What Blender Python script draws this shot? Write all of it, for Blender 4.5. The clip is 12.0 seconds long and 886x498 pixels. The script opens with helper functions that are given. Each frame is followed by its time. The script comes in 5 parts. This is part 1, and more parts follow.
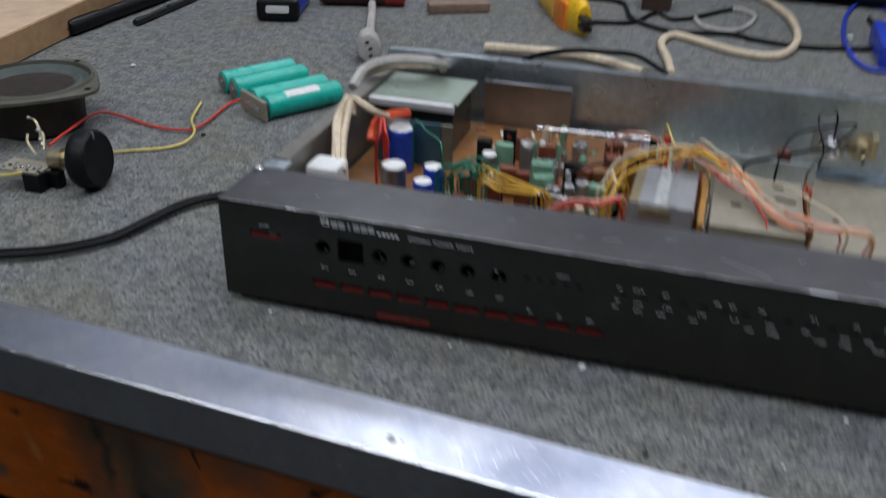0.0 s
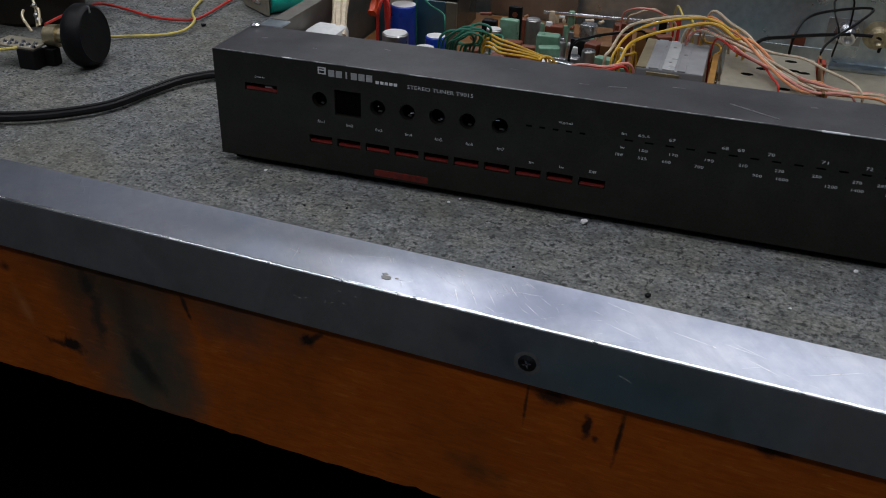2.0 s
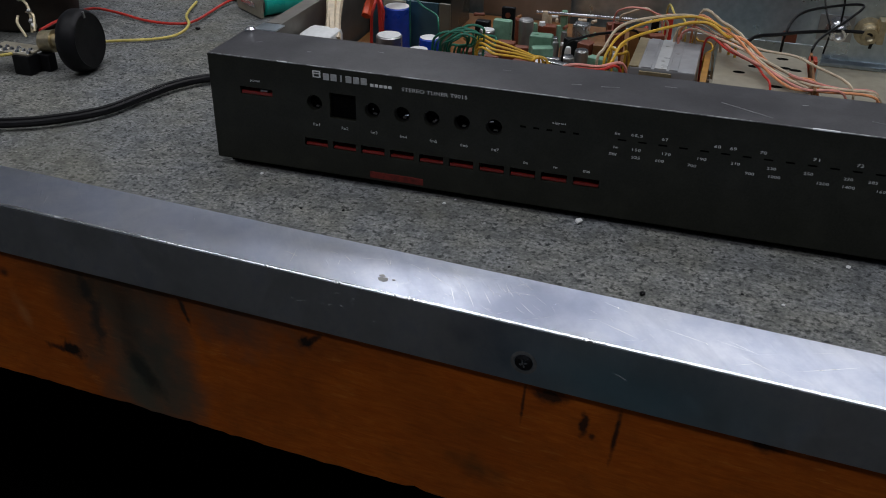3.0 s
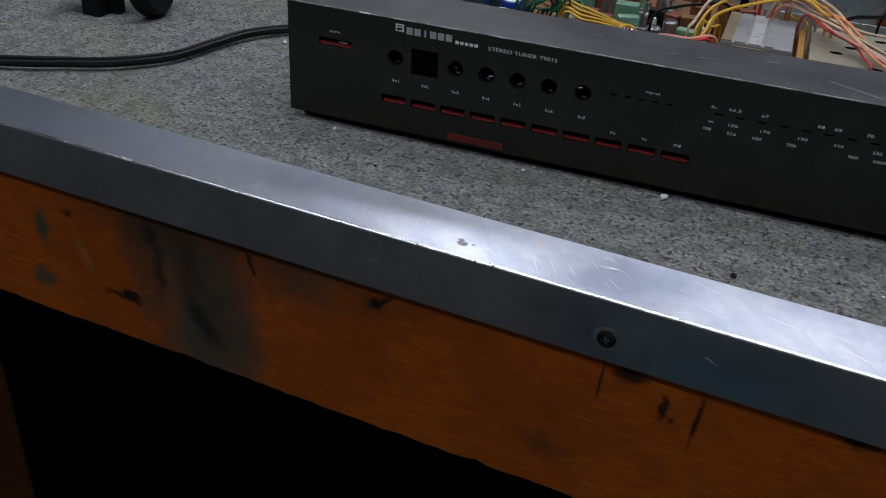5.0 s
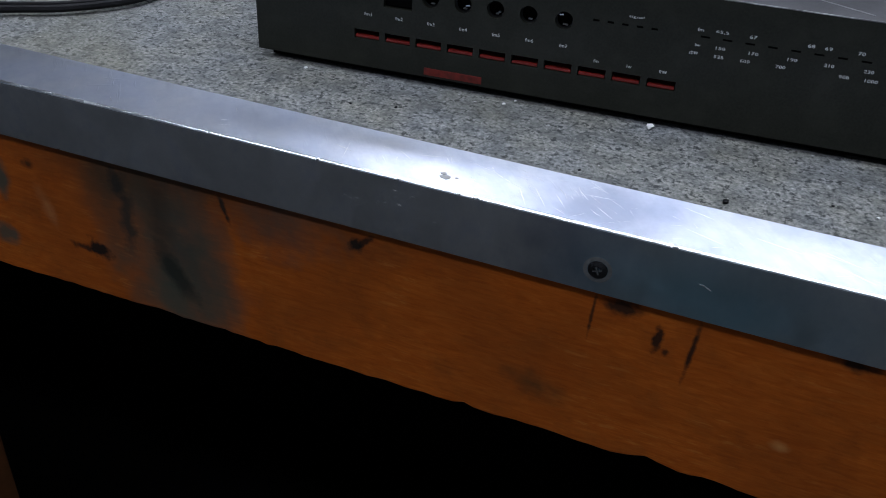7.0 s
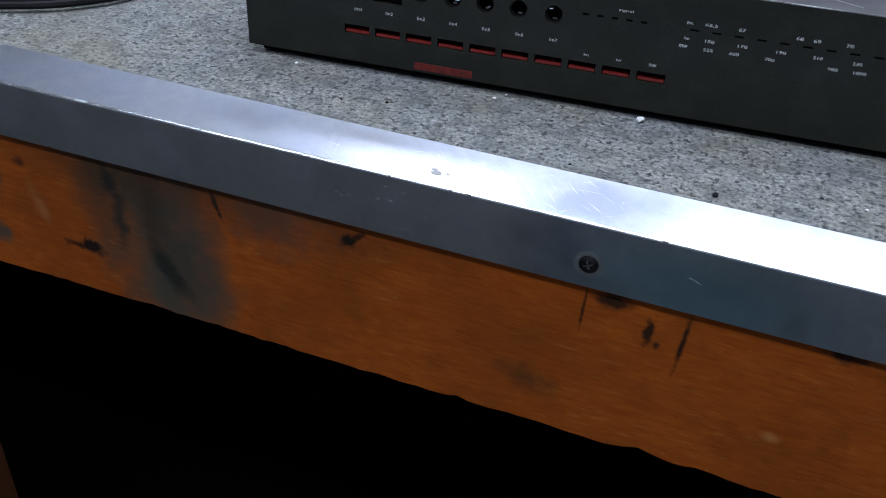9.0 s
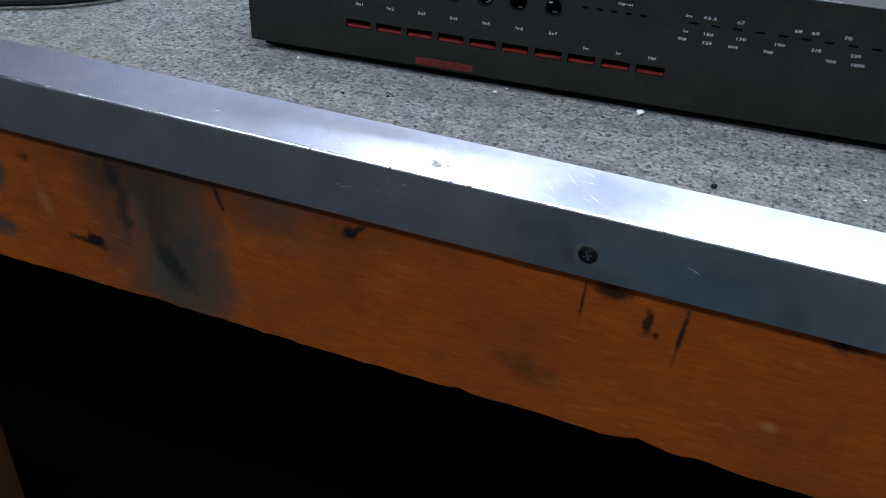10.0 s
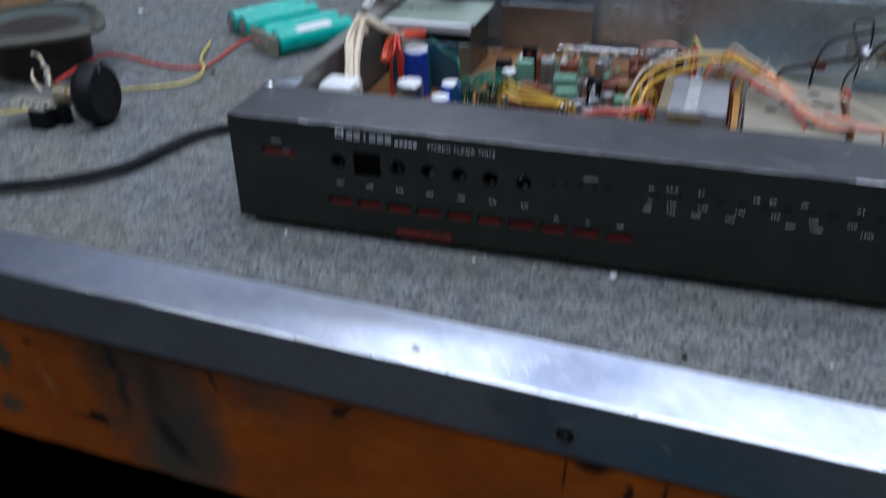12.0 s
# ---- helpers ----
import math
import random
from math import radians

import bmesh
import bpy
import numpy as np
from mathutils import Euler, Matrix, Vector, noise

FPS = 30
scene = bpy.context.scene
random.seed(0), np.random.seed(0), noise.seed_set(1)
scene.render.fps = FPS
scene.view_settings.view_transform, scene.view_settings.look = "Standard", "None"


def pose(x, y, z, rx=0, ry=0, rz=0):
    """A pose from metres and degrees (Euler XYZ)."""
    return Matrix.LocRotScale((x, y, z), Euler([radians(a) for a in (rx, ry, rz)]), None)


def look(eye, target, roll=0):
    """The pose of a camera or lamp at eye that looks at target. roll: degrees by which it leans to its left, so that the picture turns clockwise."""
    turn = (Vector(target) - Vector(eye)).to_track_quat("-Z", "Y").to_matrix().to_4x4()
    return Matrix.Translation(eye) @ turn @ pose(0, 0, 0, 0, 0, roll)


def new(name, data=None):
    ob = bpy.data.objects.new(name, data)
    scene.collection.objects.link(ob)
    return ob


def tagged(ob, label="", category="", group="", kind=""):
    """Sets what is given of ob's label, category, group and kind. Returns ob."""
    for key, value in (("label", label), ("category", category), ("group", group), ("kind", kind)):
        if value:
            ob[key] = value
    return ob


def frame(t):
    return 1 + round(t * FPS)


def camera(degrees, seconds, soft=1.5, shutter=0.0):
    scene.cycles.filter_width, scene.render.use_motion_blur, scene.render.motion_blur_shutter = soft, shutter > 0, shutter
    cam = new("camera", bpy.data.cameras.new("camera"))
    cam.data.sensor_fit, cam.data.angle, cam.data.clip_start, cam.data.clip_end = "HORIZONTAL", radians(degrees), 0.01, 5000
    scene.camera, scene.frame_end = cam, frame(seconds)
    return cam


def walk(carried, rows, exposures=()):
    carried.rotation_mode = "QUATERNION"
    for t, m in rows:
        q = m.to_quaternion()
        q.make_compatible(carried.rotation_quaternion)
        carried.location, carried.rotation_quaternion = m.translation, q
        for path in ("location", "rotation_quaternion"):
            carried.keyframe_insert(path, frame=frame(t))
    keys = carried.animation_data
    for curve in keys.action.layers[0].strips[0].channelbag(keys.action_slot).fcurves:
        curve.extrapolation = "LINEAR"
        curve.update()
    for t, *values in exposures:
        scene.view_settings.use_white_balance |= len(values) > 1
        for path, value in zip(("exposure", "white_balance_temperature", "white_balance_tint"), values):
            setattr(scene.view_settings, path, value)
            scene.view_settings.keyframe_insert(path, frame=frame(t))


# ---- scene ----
from mathutils import geometry

cam = camera(51.3, 12.0, soft=1.0, shutter=0.4)
PATH = [
    (0, (0.243, -0.391, 0.28), (-0.257, 1.287, -0.688), 1.1),
    (0.1, (0.276, -0.394, 0.263), (-0.276, 1.265, -0.707), -1.8),
    (0.2, (0.285, -0.408, 0.253), (-0.154, 1.294, -0.701), -1.8),
    (0.3, (0.285, -0.42, 0.244), (-0.091, 1.326, -0.655), -1.2),
    (0.4, (0.272, -0.41, 0.254), (-0.033, 1.273, -0.783), -1.5),
    (0.5, (0.282, -0.416, 0.231), (-0.05, 1.291, -0.756), -1.6),
    (0.6, (0.287, -0.406, 0.232), (-0.074, 1.265, -0.806), -2.2),
    (0.7, (0.282, -0.407, 0.235), (-0.08, 1.27, -0.793), -1.2),
    (0.8, (0.279, -0.404, 0.238), (-0.148, 1.268, -0.773), -1.2),
    (1, (0.259, -0.407, 0.219), (-0.23, 1.262, -0.768), 1.2),
    (1.5, (0.253, -0.409, 0.217), (-0.264, 1.246, -0.781), 2.3),
    (2, (0.255, -0.408, 0.218), (-0.255, 1.242, -0.791), 1.7),
    (2.5, (0.255, -0.41, 0.217), (-0.241, 1.239, -0.801), 1.8),
    (3, (0.256, -0.41, 0.221), (-0.247, 1.24, -0.792), 1.1),
    (3.5, (0.24, -0.41, 0.218), (-0.33, 1.222, -0.788), 1.9),
    (3.7, (0.232, -0.407, 0.214), (-0.351, 1.204, -0.819), 3.3),
    (5.5, (0.23, -0.407, 0.201), (-0.29, 1.196, -0.877), 3.8),
    (6, (0.225, -0.398, 0.188), (-0.205, 1.198, -0.939), 3.0),
    (6.5, (0.218, -0.398, 0.186), (-0.201, 1.2, -0.941), 3.8),
    (7, (0.225, -0.403, 0.188), (-0.249, 1.188, -0.927), 3.2),
    (7.2, (0.229, -0.404, 0.189), (-0.252, 1.176, -0.938), 2.3),
    (9, (0.226, -0.402, 0.192), (-0.232, 1.177, -0.946), 2.9),
    (9.5, (0.228, -0.406, 0.19), (-0.24, 1.176, -0.94), 2.6),
    (10, (0.229, -0.406, 0.19), (-0.239, 1.173, -0.945), 2.6),
    (10.5, (0.227, -0.408, 0.189), (-0.233, 1.175, -0.944), 2.9),
    (11, (0.229, -0.406, 0.193), (-0.247, 1.178, -0.931), 2.2),
    (11.2, (0.231, -0.401, 0.21), (-0.304, 1.171, -0.905), 0.5),
    (11.5, (0.234, -0.403, 0.208), (-0.3, 1.202, -0.859), -0.2),
    (11.6, (0.24, -0.397, 0.216), (-0.307, 1.18, -0.888), -1.1),
    (11.7, (0.241, -0.395, 0.22), (-0.305, 1.178, -0.888), -1.6),
    (11.8, (0.245, -0.391, 0.228), (-0.308, 1.181, -0.879), -1.9),
    (11.9, (0.247, -0.388, 0.232), (-0.309, 1.204, -0.844), -1.8),
    (12, (0.241, -0.389, 0.24), (-0.291, 1.253, -0.77), -1.2),
]
EXPOSURES = [(0, 0.4, 6500, 10), (0.5, 0.14, 6600, 10), (1, -0.04, 6650, 10), (1.5, -0.1, 6700, 10), (3.7, -0.1, 6700, 10), (5.5, 0.2, 6450, 10), (6.0, 0.3, 6300, 10), (6.5, 0.52, 6200, 10), (7.2, 0.76, 6050, 10), (8.8, 1.12, 5900, 10), (11, 1.12, 5900, 10), (11.5, 0.92, 5850, 10), (12, 0.55, 5750, 10)]
walk(cam, [(t, look(eye, target, roll)) for t, eye, target, roll in PATH], EXPOSURES)

# world and lamps
world = bpy.data.worlds.new("world")
scene.world = world
world.use_nodes = True
world.node_tree.nodes["Background"].inputs[0].default_value = (0.35, 0.42, 0.55, 1)
world.node_tree.nodes["Background"].inputs[1].default_value = 0.05


def lamp(name, place, target, size_x, size_y, watts, colour):
    data = bpy.data.lights.new(name, "AREA")
    data.shape, data.size, data.size_y, data.energy, data.color = "RECTANGLE", size_x, size_y, watts, colour
    ob = new(name, data)
    ob.matrix_world = look(place, target)
    return ob


COOL = (0.935, 0.97, 1.065)
# all out of view, placed from highlights and from how surfaces are lit
TUBES = [
    ("unseen_tube_light", (-0.60, 1.93, 1.66), 0.42, 0.34, 7.2),
    # added only to brighten the flange's left end
    ("unseen_tube_light", (-1.65, 2.00, 1.66), 1.3, 0.60, 0.7),
    ("unseen_tube_light", (0.95, 1.95, 1.66), 1.5, 0.40, 6.5),
    # added as extra light on the far half of the flange
    ("unseen_tube_light", (0.40, 0.72, 1.66), 1.5, 0.40, 8.6),
    ("unseen_tube_light", (0.15, -0.05, 1.66), 2.6, 0.22, 13.0),
    ("unseen_tube_light", (-0.15, -1.05, 1.66), 2.1, 0.25, 13.0),
]
for lname, place, sx, sy, watts in TUBES:
    lamp(lname, place, (place[0], place[1] - (0.9 if place[1] > 1 else -0.9 if place[1] < -1 else 0.0), 0.0), sx, sy, watts, COOL)


# ---- materials ----
TURNED = math.atan(-0.0658)  # the bench against the tuner


class Mat:
    """A node material with short calls."""

    def __init__(self, name, colour=(0.5, 0.5, 0.5), rough=0.5, metal=0.0, spec=0.5):
        self.m = bpy.data.materials.new(name)
        self.m.use_nodes = True
        self.t = self.m.node_tree
        self.p = self.t.nodes["Principled BSDF"]
        self.p.inputs["Base Color"].default_value = (*colour, 1)
        self.p.inputs["Roughness"].default_value = rough
        self.p.inputs["Metallic"].default_value = metal
        self.p.inputs["Specular IOR Level"].default_value = spec
        self.co = self.node("ShaderNodeTexCoord").outputs["Object"]

    def node(self, kind, **props):
        n = self.t.nodes.new(kind)
        if "operation" in props:
            n.operation = props["operation"]
        if "vector_type" in props:
            n.vector_type = props["vector_type"]
        if "data_type" in props:
            n.data_type = props["data_type"]
        if "blend_type" in props:
            n.blend_type = props["blend_type"]
        return n

    def link(self, a, b):
        self.t.links.new(a, b)

    def put(self, inp, v):
        if isinstance(v, bpy.types.NodeSocket):
            self.link(v, inp)
        else:
            inp.default_value = (*v, 1) if isinstance(v, tuple) and len(v) == 3 and inp.type == "RGBA" else v

    def scaled(self, sx, sy, sz, loc=(0, 0, 0), rot=(0, 0, 0)):
        n = self.node("ShaderNodeMapping")
        self.link(self.co, n.inputs[0])
        n.inputs["Location"].default_value = loc
        n.inputs["Rotation"].default_value = rot
        n.inputs["Scale"].default_value = (sx, sy, sz)
        return n.outputs[0]

    def stretched(self, turn, sx, sy):
        """Turned in plan first, then stretched along the turned axes."""
        a, n = self.node("ShaderNodeMapping"), self.node("ShaderNodeMapping")
        self.link(self.co, a.inputs[0])
        self.link(a.outputs[0], n.inputs[0])
        a.inputs["Rotation"].default_value = (0, 0, turn)
        n.inputs["Scale"].default_value = (sx, sy, 1)
        return n.outputs[0]

    def noise(self, scale, detail=4.0, rough=0.55, vec=None, distort=0.0):
        n = self.node("ShaderNodeTexNoise")
        self.link(vec or self.co, n.inputs["Vector"])
        n.inputs["Scale"].default_value = scale
        n.inputs["Detail"].default_value = detail
        n.inputs["Roughness"].default_value = rough
        n.inputs["Distortion"].default_value = distort
        return n.outputs["Fac"]

    def voronoi(self, scale, vec=None):
        n = self.node("ShaderNodeTexVoronoi")
        self.link(vec or self.co, n.inputs["Vector"])
        n.inputs["Scale"].default_value = scale
        return n.outputs["Distance"]

    def ramp(self, v, *stops):
        n = self.node("ShaderNodeValToRGB")
        self.link(v, n.inputs[0])
        e = n.color_ramp.elements
        while len(e) < len(stops):
            e.new(0.5)
        for el, (pos, col) in zip(e, stops):
            el.position = pos
            el.color = (*col, 1) if isinstance(col, tuple) else (col, col, col, 1)
        return n.outputs[0]

    def math(self, op, a, b=0.0, c=None):
        n = self.node("ShaderNodeMath", operation=op)
        self.put(n.inputs[0], a)
        self.put(n.inputs[1], b)
        if c is not None:
            self.put(n.inputs[2], c)
        return n.outputs[0]

    def mix(self, f, a, b, blend="MIX"):
        n = self.node("ShaderNodeMix", data_type="RGBA", blend_type=blend)
        self.put(n.inputs[0], f)
        self.put(n.inputs[6], a)
        self.put(n.inputs[7], b)
        return n.outputs[2]

    def colour(self, v):
        self.put(self.p.inputs["Base Color"], v)

    def rough(self, v):
        self.put(self.p.inputs["Roughness"], v)

    def bump(self, v, strength=0.3, dist=0.001):
        n = self.node("ShaderNodeBump")
        n.inputs["Strength"].default_value = strength
        n.inputs["Distance"].default_value = dist
        self.link(v, n.inputs["Height"])
        self.link(n.outputs[0], self.p.inputs["Normal"])


def plastic(name, colour, rough=0.4, spread=0.25, grain=300.0, spec=0.5, metal=0.0):
    """Paint, plastic or metal with faint soiling at two scales."""
    k = Mat(name, colour, rough, metal, spec)
    n = k.mix(0.5, k.noise(grain, 3), k.noise(grain * 0.12, 4))
    dark = tuple(c * (1 - spread) for c in colour)
    light = tuple(min(1, c * (1 + spread)) for c in colour)
    k.colour(k.ramp(n, (0.35, dark), (0.65, light)))
    k.rough(k.ramp(k.noise(grain * 0.3, 3), (0.3, max(0.05, rough - 0.1)), (0.7, min(1, rough + 0.12))))
    k.bump(k.noise(grain * 2.0, 2), 0.08, 0.0004)
    return k.m


def felt():
    k = Mat("grey_felt", rough=0.95, spec=0.15)
    fibre = k.noise(460, 5, 0.74)
    clump = k.noise(230, 4, 0.72)
    patch = k.noise(90, 4, 0.6)
    stain = k.noise(9, 5, 0.6)
    base = k.ramp(fibre, (0.34, (0.100, 0.104, 0.101)), (0.5, (0.203, 0.205, 0.198)), (0.66, (0.36, 0.36, 0.345)))
    base = k.mix(k.ramp(clump, (0.37, 0.85), (0.47, 0.0)), base, (0.028, 0.031, 0.032))
    base = k.mix(k.ramp(patch, (0.40, 0.5), (0.56, 0.0)), base, (0.07, 0.075, 0.075))
    base = k.mix(k.ramp(stain, (0.48, 0.0), (0.68, 0.45)), base, (0.15, 0.146, 0.115))
    base = k.mix(k.ramp(k.noise(330, 2), (0.68, 0.0), (0.76, 0.7)), base, (0.5, 0.5, 0.49))
    base = k.mix(1.0, base, k.ramp(k.noise(14, 5, 0.65), (0.36, (0.84, 0.87, 0.93)), (0.62, (0.92, 0.91, 0.85))), "MULTIPLY")
    base = k.mix(k.ramp(k.voronoi(260), (0.10, 0.55), (0.24, 0.0)), base, (0.03, 0.032, 0.03))
    k.colour(base)
    k.bump(k.mix(0.5, fibre, clump), 0.45, 0.0012)
    return k.m


def blot(k, cx, cz, rx, rz, lean=0.0, wobble=0.5, edge=0.35, scale=60, flat=False):
    """The mask of one stain or painted tone: an uneven oval at (cx, cz), along and down a board, or along and across a
    flat top.
    """
    mp = k.node("ShaderNodeMapping", vector_type="TEXTURE")
    k.link(k.co, mp.inputs[0])
    mp.inputs["Location"].default_value = (cx, cz, 0) if flat else (cx, 0, cz)
    mp.inputs["Rotation"].default_value = (0, 0, lean) if flat else (0, lean, 0)
    mp.inputs["Scale"].default_value = (rx, rz, 1000.0) if flat else (rx, 1000.0, rz)
    ln = k.node("ShaderNodeVectorMath", operation="LENGTH")
    k.link(mp.outputs[0], ln.inputs[0])
    d = k.math("ADD", ln.outputs["Value"], k.math("MULTIPLY", k.math("SUBTRACT", k.noise(scale, 4), 0.5), wobble * 3))
    return k.ramp(k.math("MULTIPLY", d, 0.5), (max(0.0, 1 - edge) * 0.5, 1.0), ((1 + edge) * 0.5, 0.0))


def aluminium(name, spread, low):
    """Extruded aluminium: fine grooves along its length spread reflections across it."""
    k = Mat(name, (0.80, 0.81, 0.83), 0.4, 1.0)
    brushed = k.noise(40, 5, 0.6, k.scaled(1.2, 40, 40))
    cloud = k.noise(24, 6, 0.65)
    smear = k.noise(60, 4, 0.6, k.stretched(0.9, 0.35, 1.6))
    # The flange's bluish sheen and the face's greyer reflection are put into the colour.
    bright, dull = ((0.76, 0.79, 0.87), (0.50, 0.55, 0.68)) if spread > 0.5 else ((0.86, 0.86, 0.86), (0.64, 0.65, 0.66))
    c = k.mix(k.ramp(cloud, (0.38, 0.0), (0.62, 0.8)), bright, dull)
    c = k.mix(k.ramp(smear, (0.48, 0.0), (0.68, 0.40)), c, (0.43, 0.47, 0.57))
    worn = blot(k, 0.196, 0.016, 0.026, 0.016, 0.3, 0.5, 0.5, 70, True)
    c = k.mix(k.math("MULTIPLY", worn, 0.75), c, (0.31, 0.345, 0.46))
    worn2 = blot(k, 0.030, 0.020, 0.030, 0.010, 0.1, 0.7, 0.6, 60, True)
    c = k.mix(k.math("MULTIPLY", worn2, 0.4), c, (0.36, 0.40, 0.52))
    if spread < 0.5:  # teal reflection beside one screw, put into the face's colour
        teal_reflection = blot(k, 0.245, -0.018, 0.046, 0.020, 0.0, 0.12, 0.7, 40)
        c = k.mix(k.math("MULTIPLY", teal_reflection, 0.7), c, (0.24, 0.50, 0.60))
    k.colour(c)
    k.rough(k.mix(0.5, k.ramp(cloud, (0.36, low - 0.04), (0.62, low + 0.16)), k.ramp(smear, (0.36, low), (0.64, low + 0.12))))
    k.p.inputs["Anisotropic"].default_value = spread
    k.p.inputs["Anisotropic Rotation"].default_value = 0.25
    groove = k.node("ShaderNodeCombineXYZ")
    groove.inputs[0].default_value, groove.inputs[1].default_value = math.cos(TURNED), math.sin(TURNED)
    k.link(groove.outputs[0], k.p.inputs["Tangent"])
    fine = k.math("MAXIMUM", k.ramp(k.noise(420, 3, 0.6, k.stretched(0.95, 0.12, 1.0)), (0.60, 0.0), (0.66, 1.0)), k.ramp(k.noise(380, 3, 0.6, k.stretched(-0.35, 0.10, 1.0)), (0.62, 0.0), (0.68, 1.0)))
    rubbed = k.math("MULTIPLY", fine, k.ramp(k.noise(18, 4), (0.42, 0.0), (0.58, 1.0)))
    k.bump(k.math("ADD", k.math("MULTIPLY", brushed, 0.15), rubbed) if spread > 0.5 else brushed, 0.28 if spread > 0.5 else 0.06, 0.00014)
    return k.m


def board_wood():
    k = Mat("varnished_board", rough=0.5, spec=0.12)
    grain = k.noise(55, 6, 0.7, k.scaled(1.1, 6, 6), 1.2)
    streak = k.noise(240, 4, 0.6, k.scaled(0.25, 3, 3))
    cloud = k.noise(11, 4)
    c = k.ramp(grain, (0.28, (0.33, 0.066, 0.007)), (0.5, (0.43, 0.101, 0.011)), (0.70, (0.50, 0.136, 0.019)), (0.80, (0.56, 0.20, 0.048)))
    c = k.mix(k.ramp(streak, (0.42, 0.20), (0.6, 0.0)), c, (0.16, 0.036, 0.005))
    c = k.mix(k.ramp(cloud, (0.42, 0.0), (0.66, 0.55)), c, (0.21, 0.052, 0.009))
    c = k.mix(k.ramp(k.noise(38, 5, 0.7), (0.50, 0.0), (0.72, 0.45)), c, (0.15, 0.046, 0.012))
    fleck = k.noise(420, 3, 0.6, k.scaled(0.16, 1, 1))
    c = k.mix(k.math("MULTIPLY", k.ramp(fleck, (0.60, 0.0), (0.68, 0.28)), k.ramp(k.noise(16, 3), (0.45, 0.0), (0.6, 1.0))), c, (0.60, 0.25, 0.06))
    grey, black = (0.062, 0.074, 0.056), (0.010, 0.011, 0.010)
    for args, col, amount in [
        ((-0.014, -0.056, 0.028, 0.056, -0.22, 0.6, 0.65, 55), grey, 0.72),
        # long dark band below the profile: overhang shade put into the board's colour
        ((0.008, -0.031, 0.075, 0.011, 0.0, 0.5, 0.95, 50), (0.035, 0.026, 0.016), 0.7),
        ((-0.040, -0.040, 0.018, 0.020, 0.0, 0.6, 0.9, 60), (0.045, 0.036, 0.022), 0.6),
        ((0.004, -0.075, 0.017, 0.032, -0.2, 0.7, 0.75, 95), (0.035, 0.052, 0.046), 0.7),
        ((0.017, -0.085, 0.009, 0.030, -0.2, 0.7, 0.8, 90), grey, 0.5),
        ((-0.014, -0.050, 0.006, 0.022, 0.0, 0.9, 0.8, 80), black, 0.45),
        ((-0.012, -0.100, 0.022, 0.016, 0.0, 0.6, 0.6, 60), grey, 0.8),
        ((-0.032, -0.060, 0.0034, 0.016, 0.0, 1.0, 0.6, 140), (0.026, 0.030, 0.026), 0.8),
        ((-0.035, -0.041, 0.0038, 0.0065, -0.3, 1.1, 0.5, 160), (0.022, 0.022, 0.020), 0.85),
        ((-0.008, -0.084, 0.0055, 0.017, -0.6, 0.6, 0.5, 150), (0.020, 0.024, 0.020), 0.85),
        ((-0.055, -0.0835, 0.0062, 0.0042, 0.15, 0.9, 0.4, 180), black, 0.95),
        ((-0.064, -0.0850, 0.0080, 0.0016, 0.1, 1.2, 0.6, 220), black, 0.8),
        ((-0.110, -0.056, 0.0045, 0.010, 0.1, 0.5, 0.4, 120), grey, 0.9),
        ((-0.116, -0.091, 0.0080, 0.006, 0.0, 0.5, 0.4, 120), grey, 0.85),
        ((0.025, -0.039, 0.0012, 0.007, -0.3, 0.8, 0.5, 220), black, 0.9),
        ((0.056, -0.039, 0.018, 0.012, 0.0, 0.9, 0.9, 110), (0.07, 0.062, 0.05), 0.65),
        ((0.093, -0.038, 0.0034, 0.0030, 0.0, 0.9, 0.4, 220), black, 0.95),
        ((0.097, -0.035, 0.0040, 0.0014, -0.75, 0.9, 0.5, 240), black, 0.85),
        ((0.1994, -0.039, 0.0007, 0.010, 0.05, 0.7, 0.5, 240), black, 0.8),
        ((0.2114, -0.0325, 0.0065, 0.0034, 0.0, 0.7, 0.5, 200), black, 0.9),
        ((0.2267, -0.043, 0.0017, 0.0056, 0.1, 0.9, 0.5, 240), black, 0.9),
        ((0.2308, -0.049, 0.0012, 0.0016, 0.1, 0.9, 0.5, 240), black, 0.8),
        ((0.2406, -0.046, 0.0010, 0.0130, 0.08, 0.7, 0.5, 240), black, 0.9),
        ((0.2990, -0.0310, 0.0065, 0.0030, 0.0, 0.6, 0.5, 200), black, 0.9),
        ((0.1790, -0.0860, 0.0100, 0.0050, 0.2, 0.9, 0.9, 120), (0.10, 0.045, 0.016), 0.75),
        ((0.283, -0.080, 0.0030, 0.0022, 0.0, 0.5, 0.7, 200), (0.62, 0.30, 0.10), 0.6),
        ((-0.083, -0.066, 0.0030, 0.0090, -0.4, 0.9, 0.7, 120), (0.55, 0.30, 0.13), 0.25),
        ((-0.090, -0.043, 0.0030, 0.0022, 0.0, 0.8, 0.6, 200), black, 0.75),
    ]:
        c = k.mix(k.math("MULTIPLY", blot(k, *args), amount), c, col)
    k.colour(c)
    k.rough(k.ramp(cloud, (0.3, 0.34), (0.7, 0.55)))
    k.bump(k.mix(0.5, grain, streak), 0.16, 0.0008)
    return k.m


def galvanised():
    k = Mat("zinc_plated_steel", (0.5, 0.52, 0.53), 0.42, 0.95)
    k.colour(k.ramp(k.mix(0.5, k.noise(30, 5), k.noise(220, 3)), (0.35, (0.42, 0.50, 0.55)), (0.65, (0.64, 0.71, 0.76))))
    k.rough(k.ramp(k.noise(45, 4), (0.3, 0.24), (0.7, 0.38)))
    k.bump(k.noise(14, 3), 0.05, 0.002)
    return k.m


